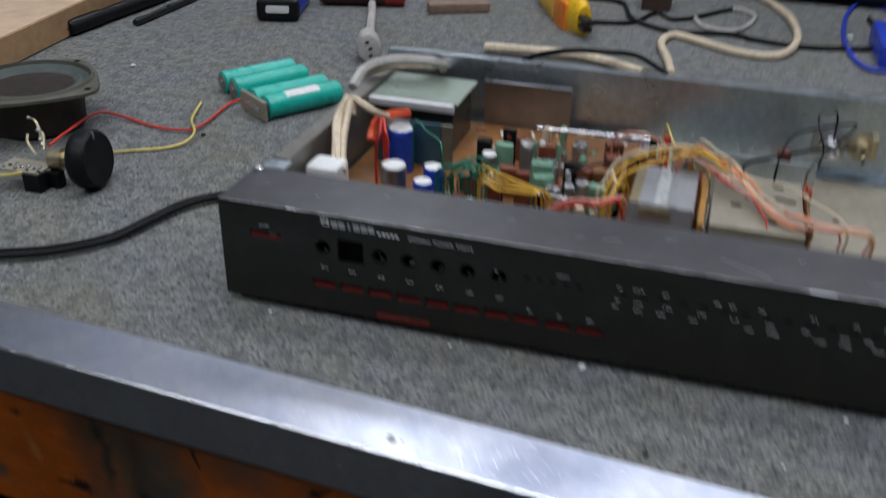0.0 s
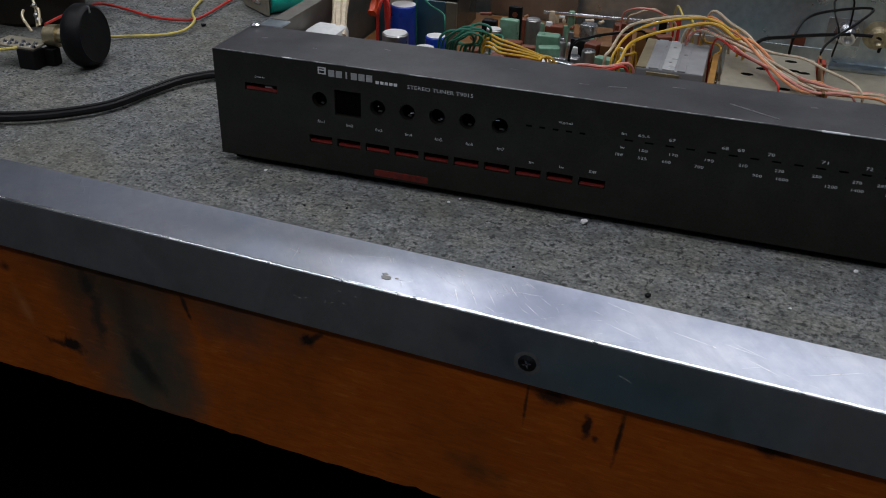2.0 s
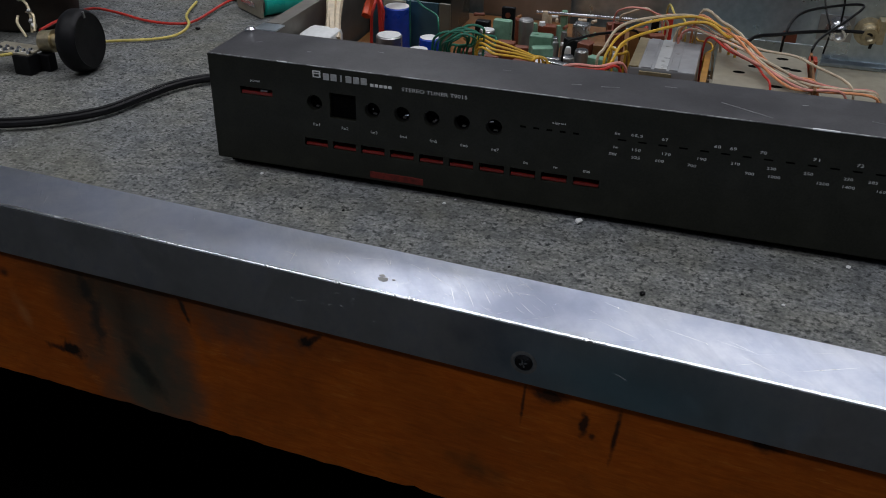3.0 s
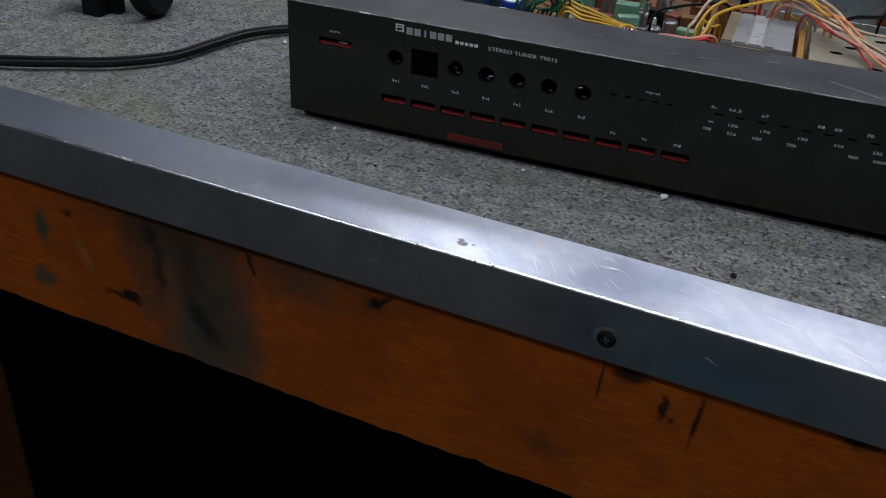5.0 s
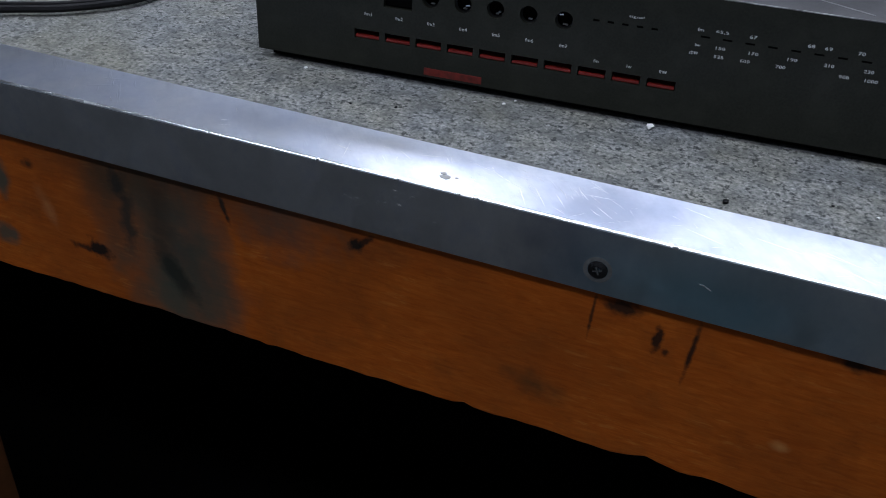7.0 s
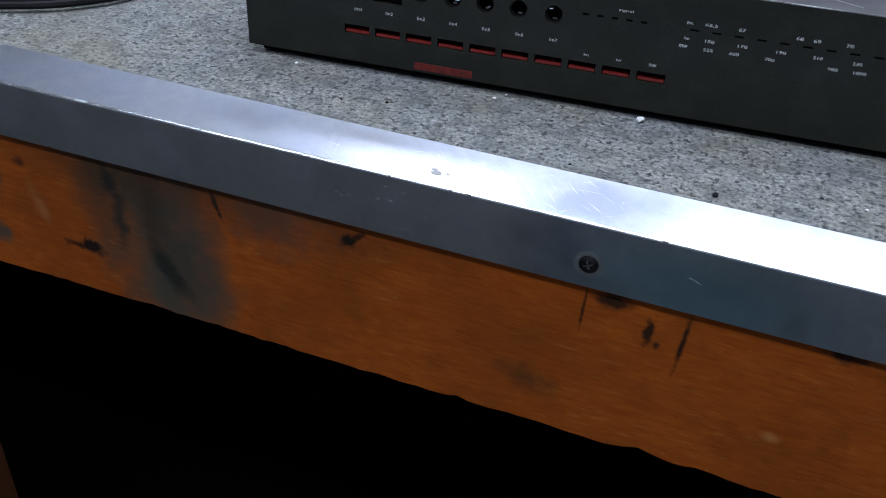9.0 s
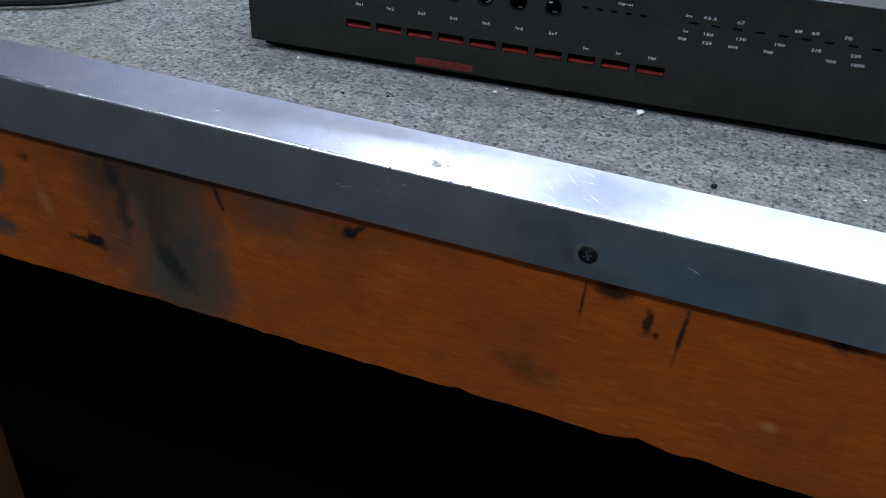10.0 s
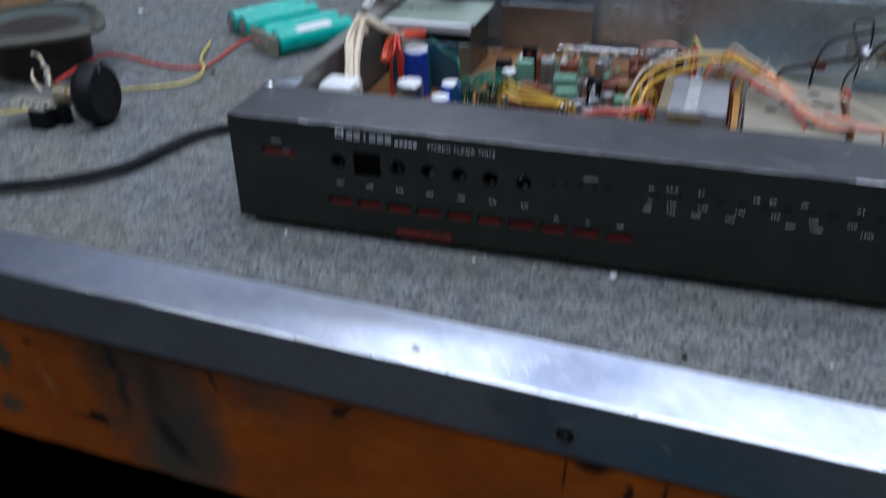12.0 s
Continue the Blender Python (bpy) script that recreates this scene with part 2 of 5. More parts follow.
def fascia_paint(name, colour, rough, spec):
    k = Mat(name, colour, rough, 0.0, spec)
    fine = k.noise(900, 2)
    k.colour(k.mix(k.ramp(k.noise(60, 5, 0.65), (0.46, 0.0), (0.70, 0.55)), k.ramp(fine, (0.3, tuple(c * 0.8 for c in colour)), (0.7, tuple(c * 1.2 for c in colour))), tuple(c * 1.8 for c in colour)))
    k.rough(k.ramp(k.noise(35, 5), (0.3, rough - 0.08), (0.7, rough + 0.1)))
    k.bump(fine, 0.12, 0.0003)
    return k.m


def worn_rim():
    """Painted edge rubbed through to bare metal in places."""
    k = Mat("rubbed_paint_edge", rough=0.35, spec=0.5)
    k.colour(k.mix(k.ramp(k.noise(120, 5, 0.7, k.scaled(0.5, 1, 1)), (0.42, 0.15), (0.60, 1.0)), (0.05, 0.05, 0.055), (0.62, 0.62, 0.62)))
    return k.m


FELT, BOARD, ZINC = felt(), board_wood(), galvanised()
ALU_TOP, ALU_FACE = aluminium("worn_tinted_aluminium", 0.8, 0.35), aluminium("grey_tinted_aluminium", 0.25, 0.28)
CHARCOAL = fascia_paint("charcoal_paint", (0.0190, 0.0200, 0.0150), 0.42, 0.24)
LIP_PAINT = fascia_paint("dark_grey_paint", (0.044, 0.044, 0.048), 0.38, 0.6)
# near-black: shade inside holes, slots and gaps put into the colour
HOLE_SHADE = plastic("recess_shade", (0.002, 0.002, 0.002), 0.9, spec=0.05)
RED_BTN = plastic("dark_red_plastic", (0.21, 0.016, 0.012), 0.4)
INK = plastic("pale_grey_ink", (0.80, 0.81, 0.80), 0.6, 0.15, 900)
CHROME = plastic("bright_metal", (0.75, 0.76, 0.78), 0.22, 0.1, 300, 0.5, 1.0)
BLACK = plastic("black_rubber", (0.008, 0.008, 0.009), 0.42, spec=0.16)
BLACK_STEEL = plastic("black_steel", (0.03, 0.03, 0.032), 0.35, 0.2, 400, 0.5, 0.6)
PCB = plastic("brown_phenolic_board", (0.20, 0.086, 0.025), 0.5, 0.4, 120)
BEIGE = plastic("aged_beige_sheet", (0.27, 0.245, 0.185), 0.45, 0.18, 150)
GREY_CAN = plastic("grey_plastic_cover", (0.27, 0.275, 0.285), 0.35, 0.16, 120)
BLUE = plastic("blue_sleeve", (0.010, 0.055, 0.42), 0.32)
WHITE = plastic("white_plastic", (0.72, 0.73, 0.72), 0.4, 0.1)
CREAM = plastic("cream_insulation", (0.60, 0.50, 0.36), 0.45)
YELLOW = plastic("yellow_insulation", (0.70, 0.42, 0.045), 0.4)
OLIVE_Y = plastic("pale_yellow_insulation", (0.62, 0.50, 0.13), 0.45)
RED = plastic("red_insulation", (0.55, 0.035, 0.025), 0.4)
ORANGE = plastic("orange_insulation", (0.74, 0.30, 0.13), 0.4)
SHRINK = plastic("orange_red_sleeving", (0.62, 0.07, 0.02), 0.4)
PINK = plastic("pink_insulation", (0.72, 0.30, 0.25), 0.4)
GREEN_W = plastic("green_insulation", (0.012, 0.16, 0.10), 0.4)
GREEN_C = plastic("pale_green_resin", (0.17, 0.33, 0.23), 0.35)
TURQ = plastic("turquoise_shrink_sleeve", (0.010, 0.42, 0.335), 0.32, 0.15, 200)
GREY_CAB = plastic("grey_cable_sheath", (0.42, 0.40, 0.37), 0.5)
BLUE_CAB = plastic("blue_cable_sheath", (0.02, 0.05, 0.45), 0.4)
GREENISH = plastic("green_tinted_insulator", (0.25, 0.30, 0.25), 0.3, 0.2, 60)
DARK_BOX = plastic("blue_black_laminate", (0.055, 0.070, 0.070), 0.3, 0.4, 40, 0.5, 0.5)
BROWN = plastic("reddish_brown_resin", (0.16, 0.042, 0.018), 0.45)
GREY_METAL = plastic("dull_grey_metal", (0.40, 0.40, 0.40), 0.35, 0.15, 200, 0.5, 0.9)
BRASS = plastic("tarnished_brass", (0.50, 0.43, 0.29), 0.42, 0.35, 200, 0.5, 1.0)
CONE = plastic("grey_green_paper_cone", (0.060, 0.075, 0.068), 0.75, 0.25, 160)
BASKET = plastic("olive_speaker_frame", (0.090, 0.088, 0.066), 0.5, 0.3, 100)
MAGNET = plastic("dark_brown_card", (0.022, 0.015, 0.010), 0.6, 0.3)
PLY = plastic("pale_plywood", (0.55, 0.40, 0.27), 0.6, 0.15, 60)
PLY_EDGE = plastic("brown_plywood_edge", (0.36, 0.22, 0.11), 0.65, 0.25, 90)
TOOL_BLUE = plastic("blue_tool_plastic", (0.018, 0.05, 0.45), 0.35)
TOOL_YEL = plastic("yellow_tool_plastic", (0.80, 0.47, 0.015), 0.35)
TOOL_ORG = plastic("orange_tool_grip", (0.75, 0.20, 0.010), 0.45)
TOOL_RED = plastic("red_tool_handle", (0.32, 0.02, 0.02), 0.4)
OLD_WOOD = plastic("grey_brown_wood", (0.20, 0.14, 0.10), 0.7, 0.3, 80)
PLASTER = plastic("grey_plaster", (0.42, 0.45, 0.49), 0.85, 0.12, 20)
CEIL = plastic("white_ceiling_paint", (0.75, 0.75, 0.75), 0.9, 0.06, 20)
FLOOR = plastic("blue_grey_floor_covering", (0.019, 0.021, 0.021), 0.6, 0.2, 30)
# near-black: the shade under the bench put into a colour
UNDER_SHADE = plastic("under_bench_shade", (0.0015, 0.0015, 0.0015), 0.95, spec=0.02)
LEG_WOOD = plastic("stained_leg_wood", (0.20, 0.075, 0.025), 0.5, 0.3, 60)


# ---- mesh helpers ----
def finish(name, bm, material, parent=None, label="", smooth=True):
    bmesh.ops.recalc_face_normals(bm, faces=bm.faces)
    me = bpy.data.meshes.new(name)
    bm.to_mesh(me)
    bm.free()
    for m in material if isinstance(material, (list, tuple)) else (material,):
        me.materials.append(m)
    if smooth:
        me.shade_smooth()
        me.set_sharp_from_angle(angle=radians(38))
    ob = new(name, me)
    if smooth:
        wn = ob.modifiers.new("weighted_normals", "WEIGHTED_NORMAL")
        wn.keep_sharp, wn.weight = True, 80
    if parent:
        ob.parent = parent
    if label:
        ob["label"] = label
    return ob


def part(name, bm, material, parent, label=""):
    return finish(name, bm, material, parent, label)


def thing(name, bm, material, label, category, group="", kind=""):
    return tagged(finish(name, bm, material), label, category, group, kind)


def holder(name, label, category, place=(0, 0, 0), group="", kind=""):
    ob = new(name)
    ob.location = place
    ob.empty_display_size = 0.02
    return tagged(ob, label, category, group, kind)


def add_box(bm, x0, x1, y0, y1, z0, z1, bevel=0.0, m=None, mat=0, seg=2):
    r = bmesh.ops.create_cube(bm, size=1.0)
    vs = r["verts"]
    for v in vs:
        v.co = Vector((x0 + (v.co.x + 0.5) * (x1 - x0), y0 + (v.co.y + 0.5) * (y1 - y0), z0 + (v.co.z + 0.5) * (z1 - z0)))
    fs = {f for v in vs for f in v.link_faces}
    if bevel:
        es = list({e for v in vs for e in v.link_edges})
        r = bmesh.ops.bevel(bm, geom=es, offset=bevel, segments=seg, affect="EDGES", profile=0.5)
        fs = set(r["faces"]) | {f for f in fs if f.is_valid}
        vs = list({v for f in fs for v in f.verts})
    for f in fs:
        f.material_index = mat
    if m:
        bmesh.ops.transform(bm, matrix=m, verts=vs)
    return vs


def box(x0, x1, y0, y1, z0, z1, bevel=0.0, m=None):
    bm = bmesh.new()
    add_box(bm, x0, x1, y0, y1, z0, z1, bevel, m)
    return bm


def add_lathe(bm, profile, m=None, n=24, mat=0):
    """A turned shape round z from (radius, height) pairs."""
    rings, vs = [], []
    for r, z in profile:
        if r < 1e-6:
            ring = [bm.verts.new((0, 0, z))]
        else:
            ring = [bm.verts.new((r * math.cos(2 * math.pi * i / n), r * math.sin(2 * math.pi * i / n), z)) for i in range(n)]
        rings.append(ring)
        vs += ring
    for a, b in zip(rings, rings[1:]):
        for i in range(n):
            j = (i + 1) % n
            if len(a) == 1 and len(b) == 1:
                continue
            if len(a) == 1:
                f = bm.faces.new((a[0], b[i], b[j]))
            elif len(b) == 1:
                f = bm.faces.new((a[i], a[j], b[0]))
            else:
                f = bm.faces.new((a[i], a[j], b[j], b[i]))
            f.material_index = mat
    if m:
        bmesh.ops.transform(bm, matrix=m, verts=vs)
    return vs


def lathe(profile, m=None, n=24):
    bm = bmesh.new()
    add_lathe(bm, profile, m, n)
    return bm


def upright_can(r, h, bevel=0.0008):
    return [(0, 0), (r, 0), (r, h - bevel), (r - bevel, h), (r * 0.8, h), (r * 0.75, h - bevel * 0.6), (0, h - bevel * 0.6)]


def smooth_line(points, steps=8):
    """Points of a Catmull-Rom curve through the given ones."""
    p = [Vector(q) for q in points]
    p = [2 * p[0] - p[1]] + p + [2 * p[-1] - p[-2]]
    out = []
    for i in range(1, len(p) - 2):
        a, b, c, d = p[i - 1 : i + 3]
        for s in range(steps):
            t = s / steps
            out.append(0.5 * ((2 * b) + (c - a) * t + (2 * a - 5 * b + 4 * c - d) * t * t + (3 * b - a - 3 * c + d) * t**3))
    out.append(p[-2])
    return out


def add_tube(bm, points, radius, n=8, steps=8, flat=1.0, mat=0, taper=None):
    line = smooth_line(points, steps) if len(points) > 2 else [Vector(q) for q in points]
    up, rings = Vector((0, 0, 1)), []
    for i, q in enumerate(line):
        d = (line[min(i + 1, len(line) - 1)] - line[max(i - 1, 0)]).normalized()
        side = d.cross(up)
        side = side.normalized() if side.length > 1e-4 else Vector((1, 0, 0))
        top = side.cross(d).normalized()
        r = radius * (taper(i / (len(line) - 1)) if taper else 1.0)
        rings.append([bm.verts.new(q + side * (r * flat * math.cos(2 * math.pi * k / n)) + top * (r * math.sin(2 * math.pi * k / n))) for k in range(n)])
    for a, b in zip(rings, rings[1:]):
        for k in range(n):
            bm.faces.new((a[k], a[(k + 1) % n], b[(k + 1) % n], b[k])).material_index = mat
    bm.faces.new(rings[0][::-1]).material_index = mat
    bm.faces.new(rings[-1]).material_index = mat


def tube(points, radius, n=8, steps=8, flat=1.0):
    bm = bmesh.new()
    add_tube(bm, points, radius, n, steps, flat)
    return bm


def along(a, b):
    """The pose at a whose z axis points to b."""
    d = Vector(b) - Vector(a)
    return Matrix.Translation(a) @ d.to_track_quat("Z", "Y").to_matrix().to_4x4()


# ---- the room ----
def setting(name, bm, material, label, category):
    return thing(name, bm, material, label, category, kind="structure")


FLOOR_Z, CEIL_Z = -0.80, 1.72
setting("floor", box(-2.4, 3.0, -2.6, 3.6, FLOOR_Z - 0.1, FLOOR_Z), FLOOR, "worn blue-grey workshop floor covering", "floor")
setting("ceiling", box(-2.4, 3.0, -2.6, 3.6, CEIL_Z, CEIL_Z + 0.1), CEIL, "plain white painted workshop ceiling", "ceiling")
setting("wall_north", box(-2.4, 3.0, 3.6, 3.7, FLOOR_Z, CEIL_Z), PLASTER, "plain grey plastered workshop wall", "wall")
setting("wall_south", box(-2.4, 3.0, -2.7, -2.6, FLOOR_Z, CEIL_Z), PLASTER, "plain grey plastered workshop wall", "wall")
setting("wall_west", box(-2.5, -2.4, -2.6, 3.6, FLOOR_Z, CEIL_Z), PLASTER, "plain grey plastered workshop wall", "wall")
setting("wall_east", box(3.0, 3.1, -2.6, 3.6, FLOOR_Z, CEIL_Z), PLASTER, "plain grey plastered workshop wall", "wall")
for _, place, sx, sy, _ in TUBES:
    lampshade = holder("unseen_ceiling_lamp", "unseen white sheet-metal tube lamp under the ceiling, placed to light the bench", "ceiling lamp", (place[0], place[1], 0), "ceiling lamps")
    part("housing", box(-sx / 2 - 0.03, sx / 2 + 0.03, -sy / 2 - 0.03, sy / 2 + 0.03, 1.68, 1.72, 0.004), WHITE, lampshade)

# ---- the workbench ----
bench = holder("workbench", "wooden workbench with an aluminium front edge", "workbench", (0, -0.0893, 0))
bench.rotation_euler = (0, 0, TURNED)
L0, L1 = -1.05, 1.25
part("bench_top", box(L0, L1, 0.006, 1.20, -0.032, -0.0035, 0.001), PLY_EDGE, bench)

# the angle profile: a flange on top, a face in front, a rounded corner between them
bm = bmesh.new()
prof = [(0.0353, 0.0002), (0.0353, 0.0021), (0.0350, 0.0024), (0.0013, 0.0024), (0.0010, 0.00238), (0.00065, 0.00228), (0.00036, 0.0021), (0.00016, 0.00184), (0.00004, 0.0015), (0.0, 0.0011), (0.0, -0.0268), (0.0004, -0.0274), (0.0020, -0.0274), (0.0024, -0.0268), (0.0024, 0.0002)]
stations = np.linspace(L0, L1, 60)
rows_v = [[bm.verts.new((x, y, z + 0.00012 * math.sin(17 * x) * (z < -0.02))) for y, z in prof] for x in stations]
for a, b in zip(rows_v, rows_v[1:]):
    for i in range(len(prof)):
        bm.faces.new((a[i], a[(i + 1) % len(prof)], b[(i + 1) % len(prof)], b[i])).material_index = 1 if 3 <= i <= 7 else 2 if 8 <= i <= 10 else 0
bm.faces.new(rows_v[0])
bm.faces.new(rows_v[-1][::-1])
# Corner metal paler and smoother: its white highlight line, besides the wear.
edge_bar = part("edge_profile", bm, (ALU_TOP, plastic("rubbed_highlight_corner", (0.90, 0.92, 0.95), 0.20, 0.06, 200, 0.5, 1.0), ALU_FACE), bench, "scratched bare aluminium angle profile")

# screws in the face of the profile
SCREW = plastic("blackened_screw_steel", (0.05, 0.05, 0.052), 0.3, 0.3, 600, 0.5, 0.9)
HALO = plastic("worn_ring_on_metal", (0.45, 0.45, 0.44), 0.5, 0.2, 700, 0.5, 1.0)
for sx in (-0.168, 0.1991, 0.566):
    head = part("screw", lathe([(0.0, -0.001), (0.0040, -0.001), (0.0040, 0.0002), (0.0034, 0.0007), (0.0015, 0.0009), (0.0012, -0.0002), (0.0, -0.0004)], pose(sx, 0, -0.0163, 90, 0, 0), 28), SCREW, edge_bar, "small black cross-head screw")
    for ang in (20, 110):
        part("cross_slot", box(-0.0019, 0.0019, -0.00035, 0.00035, 0.0006, 0.00105, 0, pose(sx, 0, -0.0163, 90, 0, 0) @ pose(0, 0, 0, 0, 0, ang)), CHROME, head)
    part("washer_mark", lathe([(0.0042, 0.00005), (0.0058, 0.00005), (0.0058, 0.0001), (0.0042, 0.0001)], pose(sx, 0, -0.0163, 90, 0, 0), 28), HALO, edge_bar)

# nicks, a grey paint fleck and scratches on the profile
FLECK = plastic("dull_grey_fleck", (0.30, 0.30, 0.29), 0.7)
SCORE = plastic("bright_scratch", (0.88, 0.90, 0.93), 0.6, 0.1, 900, 0.5, 0.2)
DULL_NICK = plastic("dull_nick", (0.42, 0.43, 0.44), 0.6, 0.2, 900, 0.5, 0.3)
rnd = random.Random(5)


def flake(cx, cy, r, n=11):
    b = bmesh.new()
    pts = [(cx + r * (0.6 + 0.6 * rnd.random()) * math.cos(2 * math.pi * i / n), cy + 0.7 * r * (0.6 + 0.6 * rnd.random()) * math.sin(2 * math.pi * i / n)) for i in range(n)]
    lo, hi = [b.verts.new((x, y, 0.0023)) for x, y in pts], [b.verts.new((x, y, 0.0026)) for x, y in pts]
    b.faces.new(hi)
    for i in range(n):
        b.faces.new((lo[i], lo[(i + 1) % n], hi[(i + 1) % n], hi[i]))
    return b


BURR = plastic("bright_burr", (0.95, 0.96, 0.98), 0.34, 0.04, 900, 0.5, 1.0)


def burr(x, y, angle, length, w):
    """The raised edge of one scratch in the flange."""
    b = bmesh.new()
    h = length / 2
    foot = [b.verts.new(q) for q in ((-h, 0, 0.00238), (0, -w, 0.00238), (h, 0, 0.00238), (0, w, 0.00238))]
    ridge = [b.verts.new((q, 0, 0.0024 + 0.22 * w)) for q in (-h * 0.7, h * 0.7)]
    for f in ((foot[0], foot[1], ridge[0]), (foot[1], ridge[1], ridge[0]), (foot[1], foot[2], ridge[1]), (foot[2], foot[3], ridge[1]), (foot[3], ridge[0], ridge[1]), (foot[3], foot[0], ridge[0])):
        b.faces.new(f)
    bmesh.ops.transform(b, matrix=pose(x, y, 0, 0, 0, -angle), verts=b.verts)
    return part("scratch", b, BURR, edge_bar)


part("paint_fleck", flake(0.1300, 0.0098, 0.0024), FLECK, edge_bar)
part("paint_fleck", flake(0.1285, 0.0125, 0.0014, 8), FLECK, edge_bar)
part("paint_fleck", flake(0.1345, 0.0112, 0.0009, 7), FLECK, edge_bar)
for x, y, a, l in [(0.163, 0.010, 62, 0.016), (0.170, 0.012, 58, 0.019), (0.178, 0.013, 55, 0.014), (0.152, 0.02, 30, 0.012), (0.196, 0.012, 40, 0.013), (0.235, 0.012, 20, 0.02), (0.262, 0.018, 12, 0.022), (0.29, 0.010, 25, 0.016), (0.316, 0.017, -28, 0.03), (0.108, 0.02, 35, 0.010), (0.082, 0.014, 15, 0.012), (0.185, 0.022, 50, 0.011)]:
    burr(x, y, a, l, 0.00022)
for x, z, a, l in [(0.2405, -0.0120, -25, 0.0036), (0.2385, -0.0112, -8, 0.0022), (0.108, -0.0105, 20, 0.0016), (0.114, -0.0098, -15, 0.0014), (0.1045, -0.011, 60, 0.0013), (0.0915, -0.0125, 10, 0.0014), (0.0890, -0.0118, 40, 0.0012), (0.0945, -0.0117, 20, 0.0014), (0.120, -0.0045, 10, 0.0012), (0.112, -0.0035, 0, 0.0012), (0.13, -0.014, 35, 0.001)]:
    part("scratch", box(-l / 2, l / 2, -0.0001, 0.0005, -0.00016, 0.00016, 0, pose(x, 0, z, 0, -a, 0)), DULL_NICK, edge_bar)

# burrs knocked up along the corner
for x, w in ((0.2262, 0.0011), (0.1480, 0.0008), (0.1400, 0.0005), (0.0765, 0.0007), (0.1135, 0.0006), (0.3050, 0.0009)):
    part("nick", box(x - w, x + w, -0.00025, 0.0009, 0.0013, 0.00262, 0.0003), BURR, edge_bar)

# many finer scratches, thickest in the rubbed stretch
rs = random.Random(21)
for i in range(95):
    near = i < 60
    x = rs.gauss(0.165, 0.035) if near else rs.uniform(-0.12, 0.42)
    a = rs.choice((58, 40, 28, -30)) + rs.gauss(0, 9) if near else rs.choice((15, 25, -20, 60)) + rs.gauss(0, 10)
    l = rs.uniform(0.003, 0.010) if near else rs.uniform(0.004, 0.018)
    y = rs.uniform(0.005, 0.031)
    burr(x, y, a, l, rs.uniform(0.00007, 0.00017))

# the front board, its lower edge splintered
bm = bmesh.new()
n_st = 460
rng = np.random.RandomState(3)
xs = np.linspace(L0, L1, n_st)
jag = np.convolve(rng.normal(0, 1, n_st), np.ones(9) / 9, "same") * 0.0008 + rng.normal(0, 1, n_st) * 0.00022
for cx, w, d in [(0.233, 0.010, 0.0036), (0.148, 0.004, 0.0018), (-0.02, 0.006, 0.0012), (0.262, 0.006, 0.0016), (0.19, 0.003, 0.0012), (0.056, 0.004, 0.001), (0.40, 0.01, 0.002)]:
    jag += d * np.exp(-(((xs - cx) / w) ** 2)) * (0.6 + 0.5 * rng.rand(n_st))
cols = []
for x, j in zip(xs, jag):
    z = -0.1128 + 0.004 * (x - 0.1) + j
    cols.append([bm.verts.new((x, 0.0032, -0.0245)), bm.verts.new((x, 0.0032, z + 0.0012)), bm.verts.new((x, 0.0042, z)), bm.verts.new((x, 0.022, z + 0.0006)), bm.verts.new((x, 0.022, -0.0245))])
for a, b in zip(cols, cols[1:]):
    for i in range(5):
        bm.faces.new((a[i], a[(i + 1) % 5], b[(i + 1) % 5], b[i]))
bm.faces.new(cols[0])
bm.faces.new(cols[-1][::-1])
part("front_board", bm, BOARD, bench, "orange varnished board with grey paint stains")
for lx in (-0.352, 1.15):
    part("leg", box(lx, lx + 0.062, 0.030, 0.092, FLOOR_Z, -0.032, 0.003), LEG_WOOD, bench)
    part("leg", box(lx, lx + 0.062, 1.10, 1.16, FLOOR_Z, -0.032, 0.003), LEG_WOOD, bench)
# unseen back, added to block light from under the bench
part("unseen_back_panel", box(L0 + 0.02, L1 - 0.02, 1.17, 1.19, FLOOR_Z + 0.02, -0.032), LEG_WOOD, bench)
# panel and shelf added to make the space under the bench dark
part("shade_panel", box(L0 + 0.03, L1 - 0.03, 0.34, 0.36, FLOOR_Z, -0.032), UNDER_SHADE, bench, "near-black panel added for the shade under the bench")
part("shade_shelf", box(L0 + 0.03, L1 - 0.03, 0.10, 0.34, -0.56, -0.54), UNDER_SHADE, bench)
# unseen sides, added for the same blocking of light
part("unseen_side_panel", box(L0 + 0.01, L0 + 0.03, 0.05, 1.17, FLOOR_Z + 0.02, -0.032), LEG_WOOD, bench)
part("unseen_side_panel", box(L1 - 0.03, L1 - 0.01, 0.05, 1.17, FLOOR_Z + 0.02, -0.032), LEG_WOOD, bench)

# the felt covering, tucked under the profile
mat_ob = thing("felt_mat", box(L0, L1, 0.0040, 1.20, -0.0035, 0.0), FELT, "speckled grey felt covering glued on the workbench top", "mat")
mat_ob.location, mat_ob.rotation_euler = (0, -0.0893, 0), (0, 0, TURNED)

# ---- the opened tuner ----
tuner = holder("stereo_tuner", "dark grey radio tuner with its lid removed, inner wiring exposed", "tuner")
WIDE, TOP, LOW = 0.470, 0.0635, 0.0043
round_holes = [0.0600, 0.0920, 0.1080, 0.1237, 0.1395, 0.1560]
slots = [(0.0175, 0.0360, 0.0430, 0.0472), (0.0685, 0.0830, 0.0362, 0.0500), (0.3740, 0.3865, 0.0195, 0.0240), (0.3890, 0.4030, 0.0195, 0.0240)]
buttons = [(0.0533 + 0.01597 * i, 0.0533 + 0.01597 * i + 0.0130, 0.0187, 0.0232) for i in range(10)]
slots += buttons


